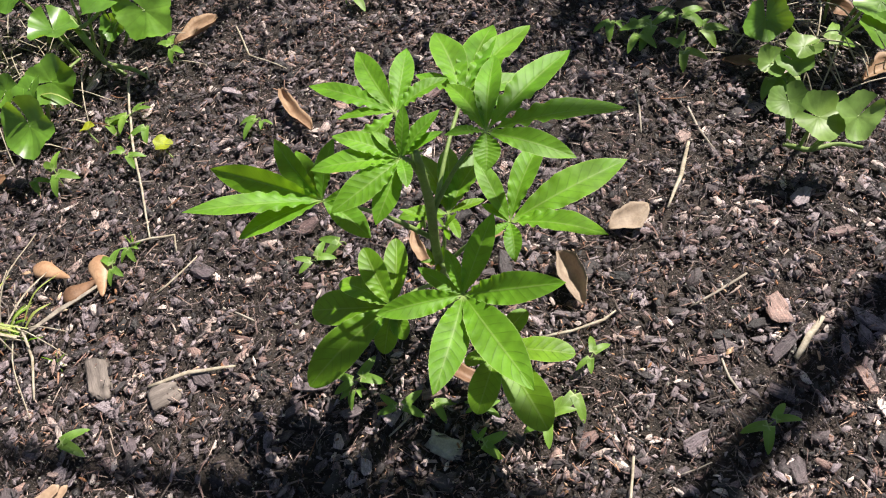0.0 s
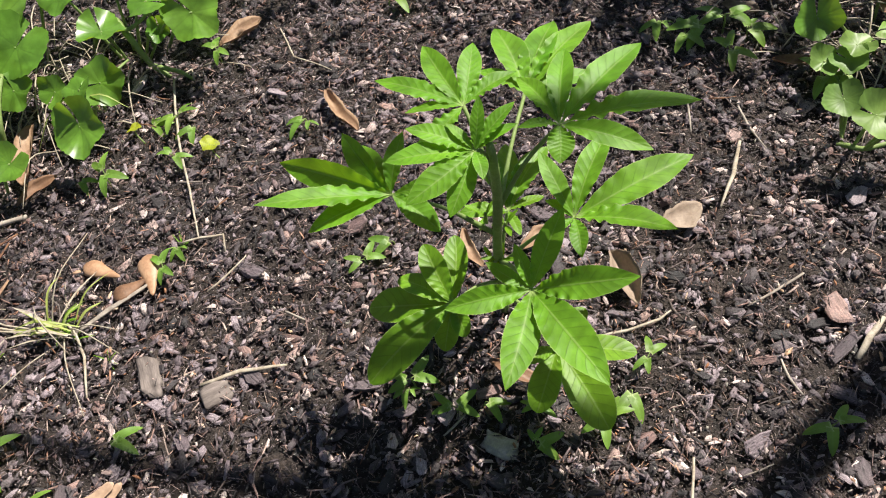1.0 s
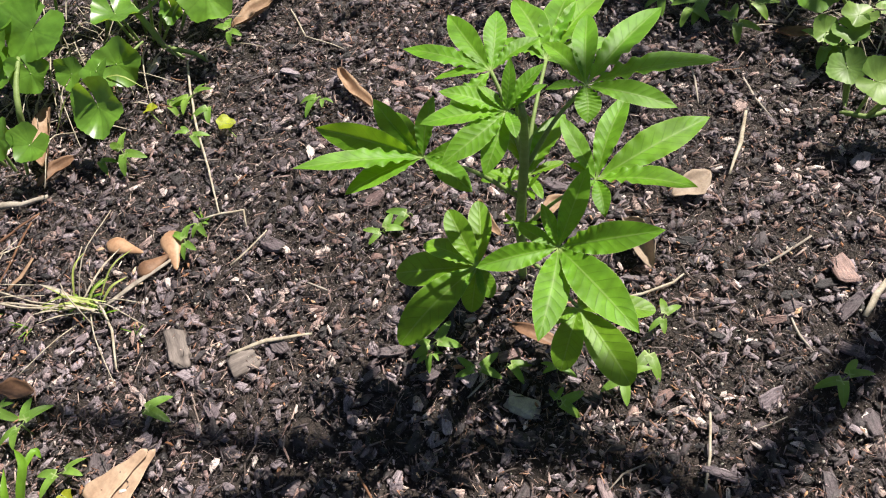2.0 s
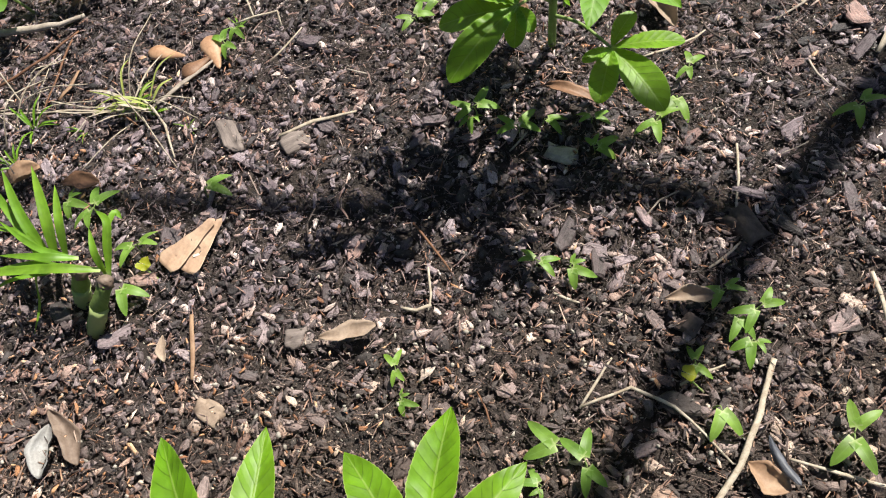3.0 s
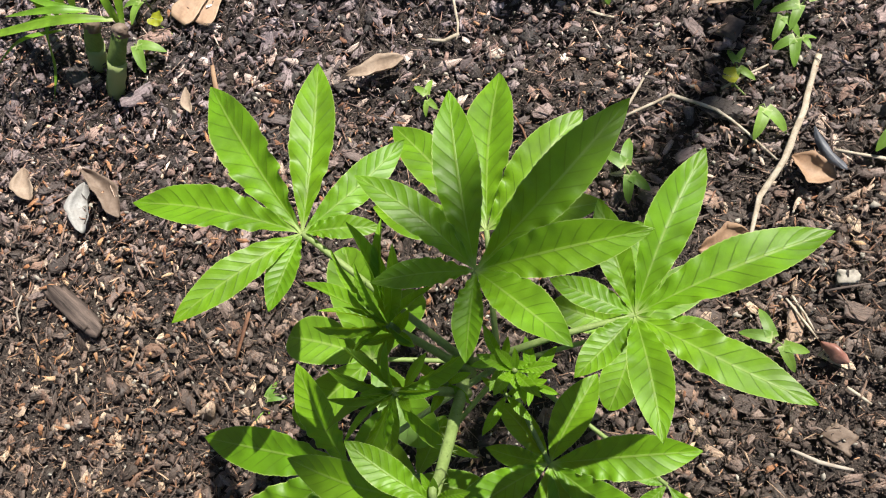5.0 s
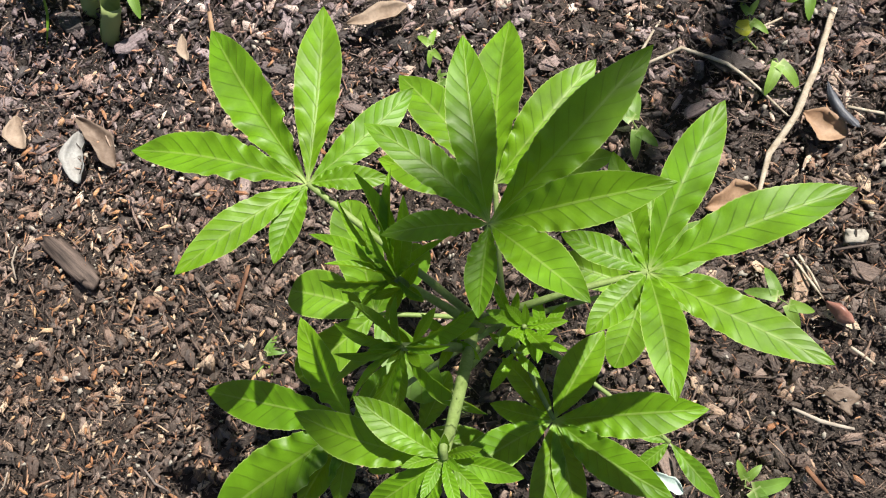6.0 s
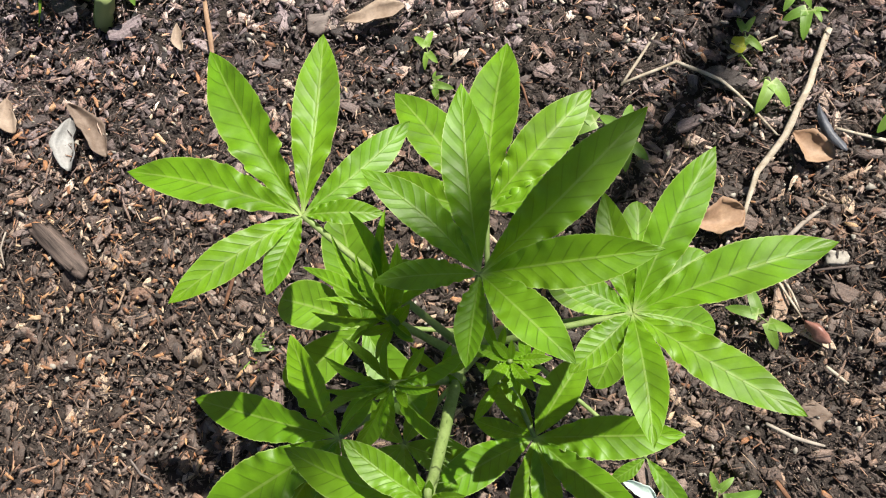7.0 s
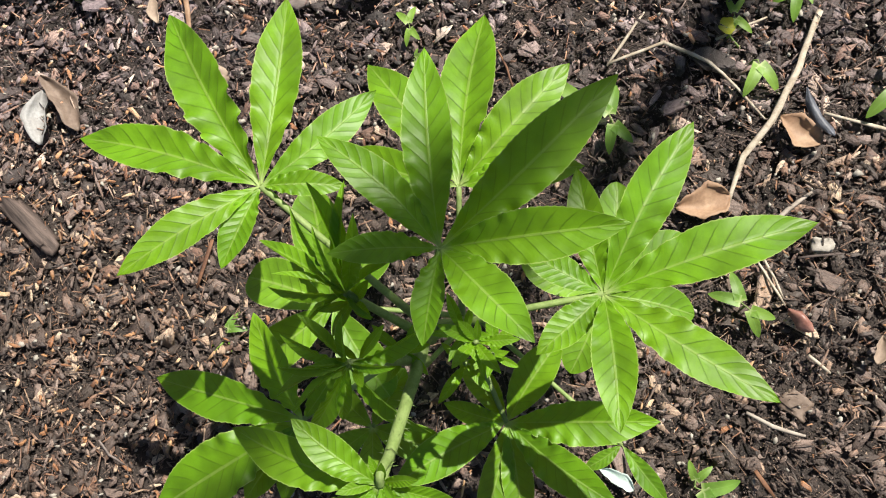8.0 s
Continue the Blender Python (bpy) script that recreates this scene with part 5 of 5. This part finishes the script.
chunk((-0.501, 0.404), (-0.478, 0.351), 0.030, 0.011, WEATHERED, "weathered grey lump of bark")
chunk((0.172, 0.155), (0.196, 0.109), 0.026, 0.022, DARKWOOD, "standing dark lump of bark")


# ---- dried grass at the bed's far corners ----
def dry_grass(cx, cy, spread, count, seed, label):
    r = random.Random(seed)
    root = thing("dry_grass_tuft", (cx, cy, gz(cx, cy)), label, "dry grass", "dry grass tufts")
    for _ in range(count):
        x, y = r.uniform(-spread, spread), r.uniform(-spread, spread)
        a, ln = r.uniform(0, 6.28), r.uniform(0.06, 0.16)
        dx, dy = math.cos(a) * ln, math.sin(a) * ln
        h = r.uniform(0.01, 0.07)
        part("stalk", tube("dry_grass_stalk", [(x, y, 0.0), (x + dx * 0.45, y + dy * 0.45, h), (x + dx, y + dy, h * r.uniform(0.3, 1.1) + 0.004)], [0.0013, 0.0010, 0.0007], STRAW, 5, 4), root)


tuft = thing("grass_sprig", (-0.78, 0.81, 0.0), "few long thin pale green grass blades", "grass", "grass sprigs")
TU = Vector((-0.78, 0.81, 0.0))
for pts, w in (([(-0.780, 0.809, 0.004), (-0.704, 0.814, 0.070), (-0.638, 0.862, 0.075)], 0.0045), ([(-0.777, 0.825, 0.004), (-0.686, 0.828, 0.075), (-0.643, 0.858, 0.070)], 0.0040),
               ([(-0.776, 0.820, 0.004), (-0.662, 0.835, 0.085), (-0.604, 0.825, 0.060)], 0.0030), ([(-0.784, 0.791, 0.004), (-0.742, 0.826, 0.060), (-0.693, 0.876, 0.070)], 0.0036)):
    part("blade", blade_mesh("long_blade", [Vector(p) - TU for p in pts], w, FADED), tuft)
dry_grass(-0.832, 0.863, 0.10, 26, 61, "tangled tan dry grass under green weeds")
dry_grass(-0.670, 1.108, 0.13, 24, 62, "thin tan dry grass stalks in mulch")
dry_grass(0.526, 0.972, 0.11, 28, 63, "tangle of pale dry grass stalks")
dry_grass(0.621, 0.831, 0.09, 18, 64, "pale dry grass stalks on the mulch")
dry_grass(-0.750, 0.950, 0.10, 22, 67, "fine dry grass among green weeds")
dry_grass(-0.852, 0.449, 0.05, 16, 65, "small tuft of dried yellow grass")
dry_grass(-0.639, 0.443, 0.03, 8, 66, "sprig of dried grass at a straw joint")


# ---- the young tree beside the bed, whose trunk and branch shade it ----
TO = Vector((1.442, 1.341, 0))
tree = thing("young_tree", TO, "slender young tree with a bare side branch", "tree")
part("trunk", tube("tree_trunk", [(0, 0, -0.05), (0.0, 0.0, 0.9), (0.01, -0.005, 1.7), (0.0, 0.0, 2.5), (0.028, -0.028, 3.05), (0.040, -0.041, 3.66), (0.026, -0.027, 3.93), (0.020, -0.020, 4.3), (0.01, 0.0, 5.3), (0, 0, 6.1)], [0.040, 0.036, 0.032, 0.027, 0.020, 0.025, 0.029, 0.022, 0.013, 0.008], TRUNK, 12, 5, 1.0, 0.06), tree)
part("branch", tube("tree_branch", [Vector(p) - TO for p in ((1.442, 1.341, 2.54), (1.353, 1.417, 2.56), (1.254, 1.439, 2.56), (1.032, 1.455, 2.56), (0.759, 1.484, 2.56), (0.46, 1.565, 2.58), (-0.026, 1.7, 2.62))], [0.025, 0.023, 0.020, 0.017, 0.015, 0.013, 0.009], TRUNK, 9, 4, 1.0, 0.06), tree)
rt = random.Random(77)
lv, lf, lu = [], [], []
for _ in range(420):
    p = Vector((rt.gauss(0, 0.33), rt.gauss(0, 0.33), 5.8 + rt.gauss(0, 0.3)))
    m = aim(p, rt.uniform(0, 360), rt.uniform(-40, 20), rt.uniform(-50, 50))
    o = len(lv)
    for i, (x, y) in enumerate(((0, 0), (0.05, 0.022), (0.11, 0.02), (0.15, 0), (0.11, -0.02), (0.05, -0.022))):
        lv.append(m @ Vector((x, y, 0)))
        lu.append((x / 0.15, 0.5 + y * 20))
    lf.append(tuple(range(o, o + 6)))
part("crown", mesh_of("tree_crown", lv, lf, LEAF, lu), tree, "loose crown of narrow green leaves")


# ---- unseen leafy shrubs, added beyond the far edge to dapple it with shade ----
def shrub(base, spread, low, high, count, seed, label):
    r = random.Random(seed)
    root = thing("shrub", (*base, 0), label, "shrub", "shrubs behind the bed")
    for k in range(7):
        a = k * 0.9 + r.uniform(-0.2, 0.2)
        end = Vector((math.cos(a) * spread[0] * 0.7, math.sin(a) * spread[1] * 0.7, r.uniform(low, high)))
        part("limb", tube("shrub_limb", [(0.02 * math.cos(a), 0.02 * math.sin(a), -0.02), end * 0.5 + Vector((0, 0, 0.08)), end], [0.009, 0.006, 0.003], TRUNK, 7, 4), root)
    verts, faces, uvs = [], [], []
    for _ in range(count):
        p = Vector((r.gauss(0, spread[0] * 0.55), r.gauss(0, spread[1] * 0.55), r.uniform(low, high)))
        m = aim(p, r.uniform(0, 360), r.uniform(-45, 25), r.uniform(-50, 50))
        o, ln = len(verts), r.uniform(0.035, 0.07)
        for x, y in ((0, 0), (0.3, 0.2), (0.65, 0.19), (1, 0), (0.65, -0.19), (0.3, -0.2)):
            verts.append(m @ Vector((x * ln, y * ln, 0.1 * ln * abs(y))))
            uvs.append((x, 0.5 + y * 2))
        faces.append(tuple(range(o, o + 6)))
    part("crown", mesh_of("shrub_crown", verts, faces, LEAF, uvs), root, "uneven crown of small green leaves")


shrub((0.69, 1.37), (0.36, 0.13), 0.38, 0.98, 430, 41, "unseen leafy shrub added to dapple the bed's far edge")
shrub((-0.22, 1.46), (0.30, 0.10), 0.30, 0.70, 330, 42, "unseen low leafy shrub added to dapple the far weeds")


# ---- larger bark chips, one by one ----
def chip_mesh(seed):
    """A flat split piece of bark with ragged ends."""
    r = random.Random(seed)
    ring, verts = 9, []
    w = r.uniform(0.26, 0.66)
    out = [(2 * math.pi * (i + r.uniform(-0.32, 0.32)) / ring, r.uniform(0.72, 1.12)) for i in range(ring)]
    bow = r.uniform(-0.12, 0.12)
    for z, k in ((0.045, 0.88), (-0.01, 1.0), (-0.05, 0.94)):
        for a, q in out:
            c, d = math.cos(a), math.sin(a)
            x, y = math.copysign(abs(c) ** 0.7, c) * q * 0.5 * k, math.copysign(abs(d) ** 0.7, d) * q * w * 0.5 * k
            verts.append((x, y, z + bow * x * x * 4 + r.uniform(-0.015, 0.02)))
    faces = [tuple(range(ring)), tuple(range(2 * ring, 3 * ring))[::-1]]
    for lay in range(2):
        o = lay * ring
        faces += [(o + i, o + ring + i, o + ring + (i + 1) % ring, o + (i + 1) % ring) for i in range(ring)]
    return mesh_of("bark_chip", verts, faces, CHIP, smooth=False)


CHIPS = [chip_mesh(200 + 7 * k) for k in range(24)]
rc = random.Random(91)
for k in range(300):
    x, y = rc.uniform(-0.85, 0.55), rc.uniform(-0.55, 0.95)
    s = 0.016 + 0.036 * rc.random() ** 1.7
    part("bark_chip", CHIPS[k % len(CHIPS)], ground, m=pose(x, y, gz(x, y) + rc.uniform(0.006, 0.011), rc.gauss(0, 11), rc.gauss(0, 11), rc.uniform(0, 360)) @ Matrix.Scale(s, 4))
